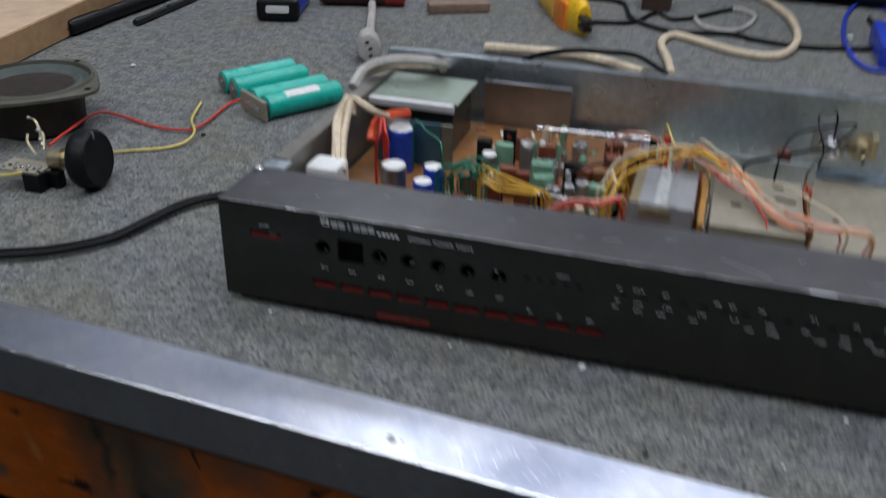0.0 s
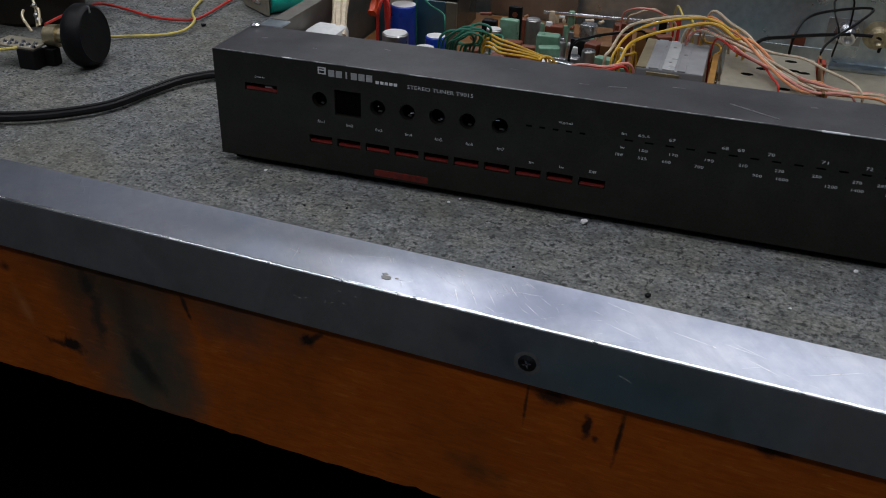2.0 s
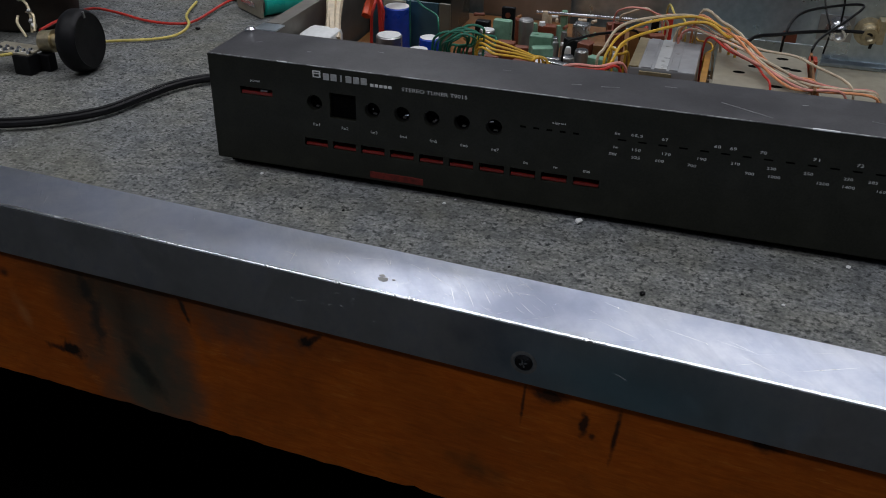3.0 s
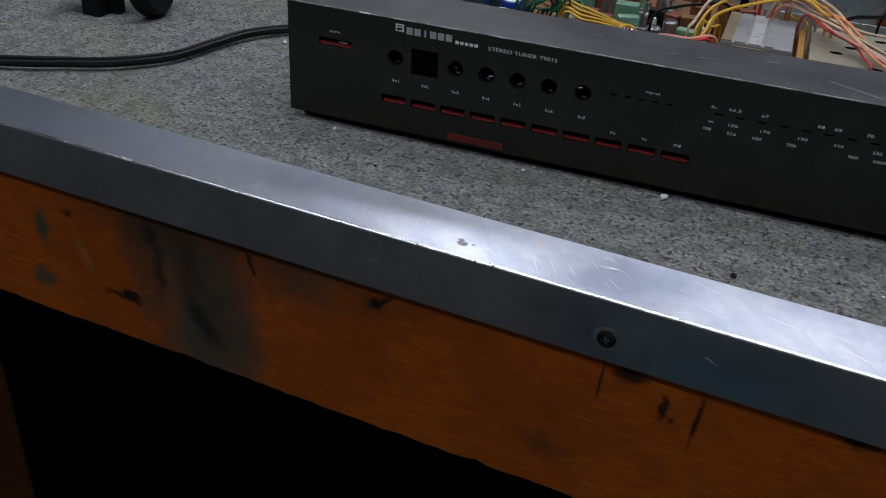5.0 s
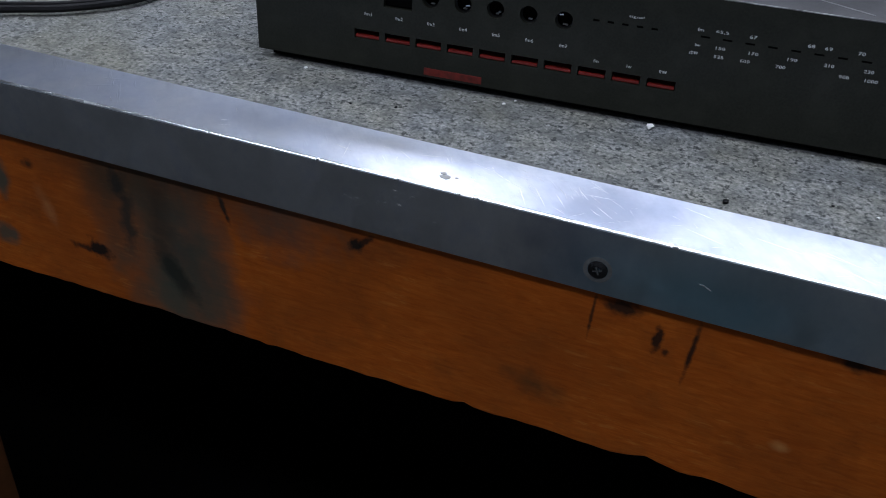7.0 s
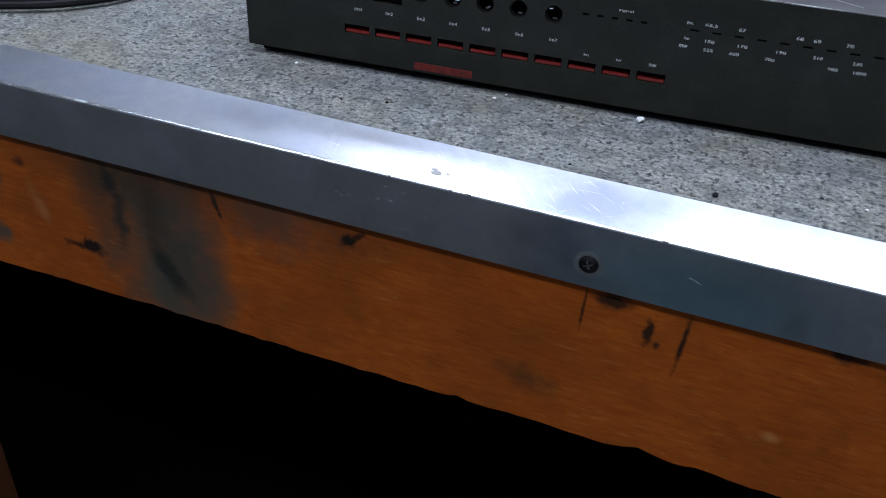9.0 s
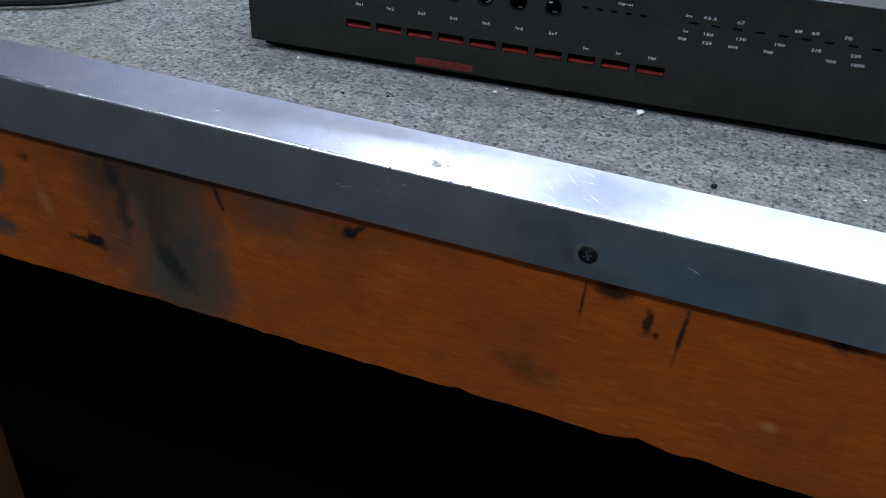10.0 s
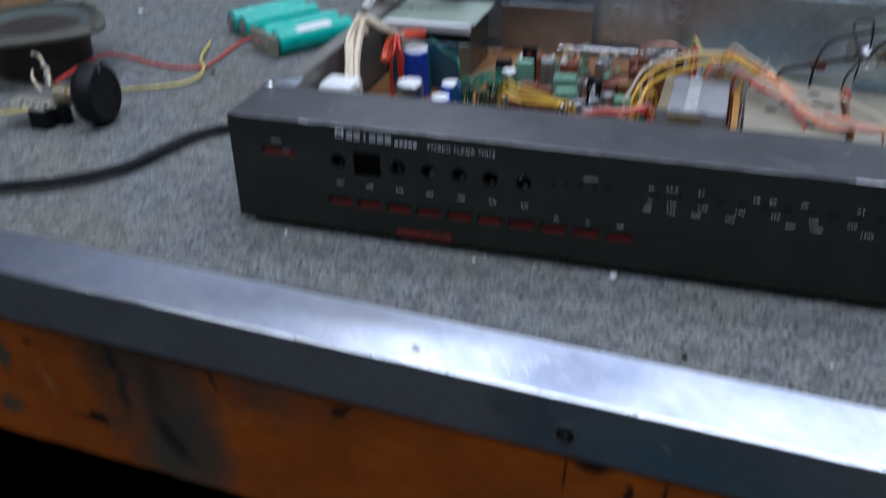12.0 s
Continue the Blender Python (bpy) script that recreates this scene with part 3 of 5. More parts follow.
def fascia_mesh():
    """Front plate with real openings, and the lip that folds back over its top."""
    loops = [[(0, LOW), (WIDE, LOW), (WIDE, TOP - 0.0006), (0, TOP - 0.0006)]]
    loops += [[(x0, z0), (x1, z0), (x1, z1), (x0, z1)] for x0, x1, z0, z1 in slots]
    loops += [[(cx + 0.0042 * math.cos(2 * math.pi * i / 20), 0.0434 + 0.0042 * math.sin(2 * math.pi * i / 20)) for i in range(20)] for cx in round_holes]
    pts, edges = [], []
    for lp in loops:
        base = len(pts)
        pts += [Vector(q) for q in lp]
        edges += [(base + i, base + (i + 1) % len(lp)) for i in range(len(lp))]
    vs, _, faces, *_ = geometry.delaunay_2d_cdt(pts, edges, [], 0, 1e-7)

    def open_at(c):
        return any(x0 < c.x < x1 and z0 < c.y < z1 for x0, x1, z0, z1 in slots) or any((c - Vector((cx, 0.0434))).length < 0.0041 for cx in round_holes)

    b = bmesh.new()
    front = [b.verts.new((v.x, 0.0, v.y)) for v in vs]
    for f in faces:
        c = sum((vs[i] for i in f), Vector((0, 0))) / len(f)
        if not open_at(c):
            b.faces.new([front[i] for i in f])
    for lp in loops[1:]:
        f0 = [b.verts.new((x, 0.0, z)) for x, z in lp]
        f1 = [b.verts.new((x, 0.0030, z)) for x, z in lp]
        for i in range(len(lp)):
            j = (i + 1) % len(lp)
            b.faces.new((f0[i], f0[j], f1[j], f1[i]))
    # left end, underside, right end
    for x in (0.0, WIDE):
        b.faces.new([b.verts.new(q) for q in ((x, 0, LOW), (x, 0.0030, LOW), (x, 0.0030, TOP - 0.0006), (x, 0, TOP - 0.0006))])
    b.faces.new([b.verts.new(q) for q in ((0, 0, LOW), (WIDE, 0, LOW), (WIDE, 0.0030, LOW), (0, 0.0030, LOW))])
    return b


bm = fascia_mesh()
bmesh.ops.remove_doubles(bm, verts=bm.verts, dist=1e-6)
fascia = part("fascia", bm, CHARCOAL, tuner, "charcoal front panel with printed scales")
bm = bmesh.new()
lip = [(0.0, TOP - 0.0006), (0.0003, TOP - 0.0001), (0.0010, TOP), (0.0425, TOP + 0.0004), (0.0440, TOP - 0.0002), (0.0440, TOP - 0.0030), (0.0425, TOP - 0.0030), (0.0420, TOP - 0.0018), (0.0030, TOP - 0.0022), (0.0010, TOP - 0.0022)]
xs_l = [0.0, 0.0008] + list(np.linspace(0.02, WIDE - 0.02, 12)) + [WIDE]
cols = [[bm.verts.new((x, y, z - (0.0004 if k == 0 else 0))) for y, z in lip] for k, x in enumerate(xs_l)]
for a, b in zip(cols, cols[1:]):
    for i in range(len(lip)):
        bm.faces.new((a[i], a[(i + 1) % len(lip)], b[(i + 1) % len(lip)], b[i]))
bm.faces.new(cols[0])
bm.faces.new(cols[-1][::-1])
RUBBED = plastic("grey_scratch", (0.42, 0.42, 0.43), 0.6)
lip_ob = part("top_lip", bm, LIP_PAINT, tuner, "dark grey painted top lip, scuffed")
for x, y, a, l in [(0.272, 0.012, -27, 0.026), (0.208, 0.020, 12, 0.009), (0.192, 0.018, 8, 0.005), (0.05, 0.018, 10, 0.002), (0.018, 0.024, 30, 0.003), (0.086, 0.030, -12, 0.004), (0.155, 0.026, 6, 0.004), (0.236, 0.030, 4, 0.006), (0.330, 0.016, -9, 0.008), (0.298, 0.027, 15, 0.003)]:
    part("scratch", box(-l / 2, l / 2, -0.0001, 0.0001, TOP, TOP + 0.00042, 0, pose(x, y, 0, 0, 0, a)), RUBBED, lip_ob)
part("worn_edge", box(0.3005, 0.3120, -0.00015, 0.0009, TOP - 0.0006, TOP + 0.00012, 0.0002), SCORE, lip_ob, "bare bright metal where the paint is chipped")
part("worn_edge", box(0.040, 0.046, -0.0001, 0.0006, TOP - 0.0005, TOP + 0.0001, 0.0002), SCORE, lip_ob)
part("rubbed_edge", box(0.0004, WIDE, -0.00008, 0.00045, TOP - 0.00045, TOP + 0.00002, 0.0001), worn_rim(), lip_ob, "paint rubbed through along the front edge")
# backing plate added so the openings look deep and unlit
part("dark_backing_plate", box(0.004, WIDE - 0.004, 0.0105, 0.012, 0.006, 0.0585), HOLE_SHADE, tuner)

for x0, x1, z0, z1 in buttons:
    btn = part("push_button", box(x0 + 0.0003, x1 - 0.0003, 0.0006, 0.0100, z0 + 0.0001, z0 + 0.0016, 0.0004), RED_BTN, tuner, "dark red push button in its slot")
for x0, x1, z0, z1 in (slots[0], slots[2], slots[3]):
    part("push_button", box(x0 + 0.0003, x1 - 0.0003, 0.0006, 0.0100, z0 + 0.0001, z0 + 0.0019, 0.0004), RED_BTN, tuner, "dark red push button in its slot")
part("button_tip", box(0.0285, 0.0330, 0.0010, 0.0060, 0.0450, 0.0462, 0.0004), GREY_METAL, tuner)
for cx in round_holes:
    knob = part("tuning_trimmer", lathe([(0, 0), (0.0037, 0), (0.0037, 0.004), (0.0030, 0.005), (0, 0.005)], pose(cx, 0.0095, 0.0434, 90, 0, 0), 20), HOLE_SHADE, tuner, "small black trimmer shaft set in a round hole")
    part("trimmer_ring", lathe([(0.0036, 0.0), (0.0040, 0.0), (0.0040, 0.0006), (0.0036, 0.0006)], pose(cx, 0.0028, 0.0434, 90, 0, 0), 24), BLACK_STEEL, knob)
# glints in the trimmer holes, made as small bright metal chips
for cx, dx, dz, w in ((0.0920, -0.0006, -0.0003, 0.0009), (0.1080, 0.0016, -0.0012, 0.0024), (0.1560, -0.0020, 0.0016, 0.0022), (0.1237, 0.0014, -0.0020, 0.0014)):
    part("trimmer_glint", box(-w / 2, w / 2, -0.001, 0.001, -0.0004, 0.0004, 0.0002, pose(cx + dx, 0.0038, 0.0434 + dz, 0, -12, 0)), CHROME, tuner)
# one more glint low in every hole, also a metal chip
for cx, w in zip(round_holes, (0.0016, 0.0020, 0.0018, 0.0014, 0.0018, 0.0024)):
    part("trimmer_glint", box(-w / 2, w / 2, -0.0008, 0.0008, -0.0002, 0.0002, 0.0001, pose(cx + 0.0003, 0.0034, 0.0434 - 0.0028, 0, 4, 0)), GREY_METAL, tuner)
# filler whose near-black colour stands for shade in the square opening
part("square_filler", box(0.0689, 0.0826, 0.0018, 0.006, 0.0366, 0.0496, 0.0006), HOLE_SHADE, tuner)
part("red_strip", box(0.0900, 0.1195, -0.0002, 0.0006, 0.0055, 0.0092, 0.0001), plastic("faded_red_label", (0.16, 0.014, 0.008), 0.6, 0.5, 350), fascia)
for cx in (0.1705, 0.1770, 0.1835, 0.1900, 0.1965):
    part("signal_window", box(cx - 0.0014, cx + 0.0014, -0.0002, 0.0004, 0.0455, 0.0464, 0.0001), HOLE_SHADE, fascia)
for i in range(14):
    part("scale_slot", box(0.2165 + 0.0095 * i, 0.2205 + 0.0095 * i, -0.00015, 0.0004, 0.0455, 0.0463, 0.0001), HOLE_SHADE, fascia)


def printed(words, cx, cz, height, parent, width=0.0, material=INK):
    """Printed words, centred at (cx, cz) on the front panel."""
    cu = bpy.data.curves.new("printed_word", "FONT")
    cu.body, cu.size, cu.align_x, cu.align_y, cu.resolution_u = words, 1.0, "CENTER", "CENTER", 2
    tmp = bpy.data.objects.new("printed_word", cu)
    scene.collection.objects.link(tmp)
    bpy.context.view_layer.update()
    me = bpy.data.meshes.new_from_object(tmp.evaluated_get(bpy.context.evaluated_depsgraph_get()))
    bpy.data.objects.remove(tmp)
    me.name = "printed_word"
    v = np.array([q.co[:] for q in me.vertices])
    lo, hi = v.min(0), v.max(0)
    sz = height / (hi[1] - lo[1])
    sxx = width / (hi[0] - lo[0]) if width else sz
    for q in me.vertices:
        q.co = Vector(((q.co.x - (lo[0] + hi[0]) / 2) * sxx, -0.00022, (q.co.y - (lo[1] + hi[1]) / 2) * sz))
    me.materials.append(material)
    ob = new("printed_word", me)
    ob.location, ob.parent = (cx, 0, cz), parent
    return ob


PALE = plastic("pale_lettering", (0.80, 0.81, 0.80), 0.55, 0.1, 900)
printed("STEREO TUNER T9015", 0.1250, 0.0570, 0.0019, fascia, 0.0340)
for words, x, z, w in [("power", 0.0268, 0.0508, 0.0058), ("signal", 0.1880, 0.0500, 0.0066), ("fm", 0.1730, 0.0270, 0.0024), ("lw", 0.1882, 0.0270, 0.0022), ("mw", 0.2035, 0.0270, 0.0034), ("fm", 0.2160, 0.0490, 0.0026), ("lw", 0.2160, 0.0420, 0.0022), ("mw", 0.2150, 0.0382, 0.0036)]:
    printed(words, x, z, 0.0014, fascia, w)
for i in range(7):
    printed("fm%d" % (i + 1), 0.0605 + 0.0161 * i, 0.0316, 0.0016, fascia, 0.0038)
for words, x in [("65,5", 0.2252), ("67", 0.2382), ("68", 0.2620), ("69", 0.2690), ("70", 0.2822), ("71", 0.3050), ("72", 0.3235), ("73", 0.3365), ("MHz", 0.3468)]:
    printed(words, x, 0.0491, 0.0015, fascia, 0.0012 * len(words) + 0.0006)
for words, x in [("150", 0.2258), ("170", 0.2398), ("190", 0.2560), ("210", 0.2710), ("230", 0.2870), ("250", 0.3030), ("270", 0.3200), ("285", 0.3303), ("kHz", 0.3460)]:
    printed(words, x, 0.0419, 0.0014, fascia, 0.0040)
for words, x in [("525", 0.2258), ("600", 0.2370), ("700", 0.2520), ("900", 0.2780), ("1000", 0.2890), ("1200", 0.3100), ("1400", 0.3210), ("1600", 0.3354), ("kHz", 0.3458)]:
    printed(words, x, 0.0380, 0.0014, fascia, 0.0011 * len(words) + 0.0008)
FAINT_INK = plastic("faint_grey_ink", (0.16, 0.16, 0.155), 0.6, 0.15, 900)
# maker's badge as plain blocks, and small print that cannot be made out
BADGE_INK = plastic("silver_grey_ink", (0.42, 0.43, 0.43), 0.55, 0.2, 900)
badge = part("maker_badge", box(0.0598, 0.0642, -0.00022, 0.0002, 0.0573, 0.0610, 0.0001), PALE, fascia)
part("badge_cutout", box(0.0606, 0.0634, -0.00034, 0.0, 0.0580, 0.0592, 0.0), CHARCOAL, badge)
part("badge_cutout", box(0.0606, 0.0634, -0.00034, 0.0, 0.0599, 0.0604, 0.0), CHARCOAL, badge)
for i in range(6):
    x, wide = 0.0656 + 0.0041 * i, 0.0009 if i == 2 else 0.0033
    x += 0.0012 if i == 2 else 0.0
    part("badge_block", box(x, x + wide, -0.00022, 0.0002, 0.0566, 0.0601, 0.0001), BADGE_INK, fascia)
for i in range(5):
    part("small_print_bar", box(0.0912 + 0.0024 * i, 0.0930 + 0.0024 * i, -0.0002, 0.0002, 0.0562, 0.0577, 0.0001), INK, fascia)
for x0, x1, z0, z1 in [(0.3690, 0.3790, 0.0494, 0.0506), (0.3925, 0.3990, 0.0494, 0.0506), (0.3755, 0.3770, 0.0264, 0.0276), (0.3790, 0.3850, 0.0264, 0.0276), (0.3920, 0.3985, 0.0264, 0.0276)]:
    part("small_print_bar", box(x0, x1, -0.0002, 0.0002, z0, z1, 0.0001), FAINT_INK, fascia)

# chassis
FX0, FX1, BACK = -0.004, 0.476, 0.276


def sheet(name, x0, x1, y0, y1, z0, z1, mat, label=""):
    return part(name, box(x0, x1, y0, y1, z0, z1, 0.0003), mat, tuner, label)


sheet("chassis_floor", 0.006, 0.468, 0.012, BACK, 0.0070, 0.0080, BEIGE, "pale yellowish passivated floor plate")
rear = sheet("rear_wall", FX0, FX1, BACK, BACK + 0.0012, 0.0060, 0.0670, ZINC, "zinc-plated rear wall with sockets")
part("folded_flange", box(FX0, FX1, BACK + 0.0012, BACK + 0.008, 0.0658, 0.0670, 0.0003), ZINC, rear)
DULL = plastic("dull_brown_grey_steel", (0.20, 0.19, 0.17), 0.5, 0.2, 80, 0.5, 0.7)
sheet("side_wall", 0.0125, 0.0137, 0.044, BACK, 0.0080, 0.0630, DULL)
part("folded_flange", box(0.0040, 0.0125, 0.060, BACK, 0.0618, 0.0630, 0.0003), DULL, tuner)
sheet("side_wall", 0.4630, 0.4642, 0.044, BACK, 0.0080, 0.0630, ZINC)
part("fold_step", box(0.170, 0.4620, BACK - 0.010, BACK - 0.0002, 0.0080, 0.0110, 0.0012), ZINC, tuner)
sheet("screen_plate", 0.080, 0.146, 0.2600, 0.2612, 0.0080, 0.0560, plastic("dark_bronze_screen", (0.25, 0.22, 0.19), 0.38, 0.4, 35, 0.5, 0.8), "dark bronze-coloured screening plate")
for x, y in ((0.404, 0.211), (0.457, 0.244), (0.453, 0.212), (0.36, 0.150), (0.335, 0.20)):
    part("floor_hole", lathe([(0, 0), (0.0022, 0), (0.0022, 0.0002), (0, 0.0002)], pose(x, y, 0.00795), 14), HOLE_SHADE, tuner)
for x in (0.060, 0.410):
    for y in (0.02, 0.25):
        part("rubber_foot", lathe([(0, 0), (0.008, 0), (0.009, 0.006), (0, 0.006)], pose(x, y, 0.0), 18), BLACK, tuner)
part("front_flange", box(0.0145, 0.4620, 0.0442, 0.0520, 0.0545, 0.0560, 0.0003), plastic("olive_lacquered_steel", (0.105, 0.108, 0.070), 0.45, 0.3, 90), tuner, "olive lacquered front flange of the chassis")
# near-black block added as the shadow in the gap below the fascia
part("gap_shade_block", box(0.006, 0.466, 0.004, BACK, 0.0012, 0.0069), HOLE_SHADE, tuner)
part("corner_screw", lathe([(0, 0), (0.0030, 0), (0.0030, 0.0012), (0.0018, 0.0024), (0, 0.0024)], pose(0.0040, 0.0400, TOP + 0.0003), 16), CHROME, tuner, "bright corner screw on the lip")
part("corner_tab", box(0.004, 0.0175, 0.0440, 0.0560, 0.0630, 0.0640, 0.0003), ZINC, tuner)

# main board and what is soldered to it
main_board = part("circuit_board", box(0.016, 0.200, 0.050, 0.258, 0.0200, 0.0216, 0.0002), PCB, tuner, "brown phenolic circuit board")
part("circuit_board", box(0.196, 0.250, 0.050, 0.215, 0.0200, 0.0216, 0.0002), PCB, tuner)
trafo = part("mains_transformer", box(0.010, 0.074, 0.196, 0.244, 0.0080, 0.0560, 0.0015), DARK_BOX, tuner, "dark laminated mains transformer")
part("insulating_sheet", box(0.006, 0.078, 0.193, 0.246, 0.0575, 0.0590, 0.0004), GREENISH, trafo, "translucent greenish insulating sheet")
part("bright_strap", box(0.010, 0.076, 0.1880, 0.1925, 0.0530, 0.0588, 0.0010), plastic("tinned_strap", (0.85, 0.86, 0.87), 0.42, 0.08, 200, 0.5, 0.5), trafo)
part("screen_edge", box(0.080, 0.146, 0.2575, 0.2600, 0.0550, 0.0562, 0.0003), ZINC, tuner)
shield = part("transformer_shield", box(0.026, 0.074, 0.166, 0.168, 0.020, 0.0530, 0.0004), plastic("teal_shield_enamel", (0.030, 0.085, 0.115), 0.3, 0.3, 50, 0.5, 0.2), tuner, "glossy teal-blue screening plate")
part("folded_edge", box(0.0742, 0.0820, 0.166, 0.169, 0.020, 0.0530, 0.0005), plastic("olive_grey_steel", (0.15, 0.15, 0.115), 0.4, 0.25, 90, 0.5, 0.4), shield, "olive-grey folded edge")
part("pale_spacer", box(0.036, 0.052, 0.1640, 0.1657, 0.0420, 0.0530, 0.0006), plastic("clear_aged_plastic", (0.40, 0.38, 0.30), 0.35, 0.2, 120), shield)
part("white_block", box(0.016, 0.038, 0.072, 0.094, 0.022, 0.0545, 0.004), WHITE, tuner, "white moulded fuse holder")


def capacitor(x, y, r, h, sleeve, top, label, base=0.0216):
    body = part("capacitor", lathe(upright_can(r, h), pose(x, y, base), 26), sleeve, tuner, label)
    part("capacitor_top", lathe([(0, 0), (r * 0.86, 0), (r * 0.90, 0.0004), (r * 0.6, 0.0007), (0, 0.0006)], pose(x, y, base + h - 0.0003), 26), top, body)
    return body


capacitor(0.0490, 0.1560, 0.0088, 0.0300, BLUE, WHITE, "tall blue electrolytic capacitor")
capacitor(0.0640, 0.1000, 0.0080, 0.0290, GREY_METAL, WHITE, "squat grey capacitor with a white top")
capacitor(0.0870, 0.1080, 0.0062, 0.0275, BLUE, WHITE, "small blue electrolytic capacitor")
capacitor(0.0865, 0.0890, 0.0060, 0.0260, BLUE, WHITE, "small blue electrolytic capacitor")
capacitor(0.1340, 0.1640, 0.0048, 0.0280, GREY_METAL, GREY_METAL, "slim grey metal capacitor")
capacitor(0.1120, 0.1500, 0.0050, 0.0230, GREY_METAL, WHITE, "slim grey metal capacitor")
capacitor(0.1780, 0.1180, 0.0040, 0.0270, GREY_METAL, CHROME, "slim bright metal can")
capacitor(0.1680, 0.1280, 0.0042, 0.0190, GREY_METAL, CHROME, "slim bright metal can")
capacitor(0.1560, 0.1050, 0.0046, 0.0220, BLACK, WHITE, "small black capacitor with a white top")
rc = random.Random(11)
kinds = [(GREEN_C, "pale green film capacitor"), (BROWN, "brown resin-dipped capacitor"), (BLACK, "small black moulded block"), (CHROME, "bright metal coil can"), (BROWN, "brown resin-dipped capacitor"), (PCB, "brown ceramic block")]
for i, (x, y, w, d, h) in enumerate([(0.120, 0.158, 0.012, 0.006, 0.028), (0.150, 0.136, 0.014, 0.009, 0.028), (0.153, 0.125, 0.013, 0.007, 0.024), (0.160, 0.120, 0.010, 0.005, 0.020), (0.127, 0.140, 0.012, 0.007, 0.020), (0.137, 0.140, 0.010, 0.006, 0.018), (0.166, 0.100, 0.014, 0.006, 0.0245), (0.142, 0.118, 0.010, 0.008, 0.017), (0.185, 0.150, 0.010, 0.008, 0.022), (0.176, 0.150, 0.009, 0.010, 0.022), (0.166, 0.160, 0.012, 0.006, 0.020), (0.190, 0.170, 0.010, 0.010, 0.024), (0.205, 0.172, 0.012, 0.008, 0.027), (0.216, 0.168, 0.010, 0.007, 0.026), (0.150, 0.165, 0.010, 0.006, 0.018), (0.123, 0.118, 0.010, 0.008, 0.018), (0.105, 0.125, 0.010, 0.007, 0.017), (0.105, 0.100, 0.008, 0.008, 0.016), (0.186, 0.130, 0.011, 0.007, 0.020), (0.143, 0.190, 0.012, 0.008, 0.018), (0.165, 0.195, 0.010, 0.010, 0.020), (0.187, 0.200, 0.012, 0.008, 0.021), (0.120, 0.200, 0.010, 0.007, 0.017), (0.100, 0.185, 0.010, 0.007, 0.018)]):
    mat_c, lab = [kinds[0], kinds[0], kinds[0], kinds[3], kinds[1], kinds[4], kinds[3], kinds[1]][i] if i < 8 else kinds[rc.randrange(6)]
    part("component", box(-w / 2, w / 2, -d / 2, d / 2, 0, h, 0.0012, pose(x, y, 0.0216, 0, 0, rc.uniform(-25, 25))), mat_c, tuner, lab)
tall = part("power_transistor", box(0.1150, 0.1240, 0.1735, 0.1770, 0.0216, 0.0530, 0.0008), BLACK, tuner, "black upright power transistor")
part("transistor_hole", lathe([(0, 0), (0.0018, 0), (0.0018, 0.0004), (0, 0.0004)], pose(0.1195, 0.1734, 0.0480, 90, 0, 0), 12), BROWN, tall)
for i in range(70):
    x, y = rc.uniform(0.09, 0.245), rc.uniform(0.056, 0.235)
    ln, a = rc.uniform(0.004, 0.008), rc.uniform(0, 180)
    part("resistor", lathe([(0, -ln / 2), (0.0011, -ln / 2), (0.0013, -ln / 3), (0.0010, 0), (0.0013, ln / 3), (0.0011, ln / 2), (0, ln / 2)], pose(x, y, 0.0235 + rc.uniform(0, 0.012), 90, 0, a), 8), rc.choice([BROWN, CREAM, GREEN_C, PCB, RED, WHITE]), tuner)

for i in range(46):
    x, y = rc.uniform(0.096, 0.200), rc.uniform(0.060, 0.225)
    r, h = rc.uniform(0.0016, 0.0034), rc.uniform(0.008, 0.020)
    part("component", lathe([(0, 0), (r, 0), (r, h * 0.85), (r * 0.8, h), (0, h)], pose(x, y, 0.0216), 10), rc.choice([CHROME, GREY_METAL, WHITE, BLACK, BROWN, GREEN_C, CREAM]), tuner)

# tuning capacitor under its grey ribbed cover
gang = part("tuning_capacitor", box(0.2075, 0.2450, 0.0980, 0.1540, 0.0120, 0.0490, 0.0015), GREY_CAN, tuner, "tuning capacitor under a grey plastic cover")
CLEAR_RIB = plastic("pale_cover_stripe", (0.42, 0.43, 0.43), 0.3, 0.15, 150)
AMBER = plastic("smoky_amber_cover", (0.20, 0.165, 0.10), 0.3, 0.3, 150)
for x0, x1, mm in ((0.2080, 0.2135, AMBER), (0.2150, 0.2205, GREY_CAN), (0.2222, 0.2290, CLEAR_RIB), (0.2305, 0.2350, GREY_CAN)):
    part("cover_stripe", box(x0, x1, 0.0985, 0.1530, 0.0484, 0.0494, 0.0003), mm, gang)
for x, y in ((0.2255, 0.112), (0.2255, 0.140), (0.2325, 0.128)):
    part("cover_dimple", lathe([(0, 0), (0.0012, 0), (0.0010, 0.0003), (0, 0.0003)], pose(x, y, 0.0493), 10), GREY_METAL, gang)
part("cover_slot", box(0.2140, 0.2320, 0.0968, 0.0985, 0.0420, 0.0472, 0.0004), AMBER, gang)
part("side_board", box(0.2475, 0.2510, 0.090, 0.152, 0.012, 0.0450, 0.0003), plastic("amber_laminate", (0.38, 0.19, 0.045), 0.35, 0.3, 130), tuner)
for i in range(7):
    part("solder_pin", box(0.2508, 0.2524, 0.094 + 0.008 * i, 0.0965 + 0.008 * i, 0.034, 0.0365, 0.0004), CHROME, tuner)
fm_box = part("screened_front_end", box(0.2540, 0.3060, 0.0960, 0.1700, 0.0080, 0.0430, 0.0008), BEIGE, tuner, "beige screened tuning head with punched holes")
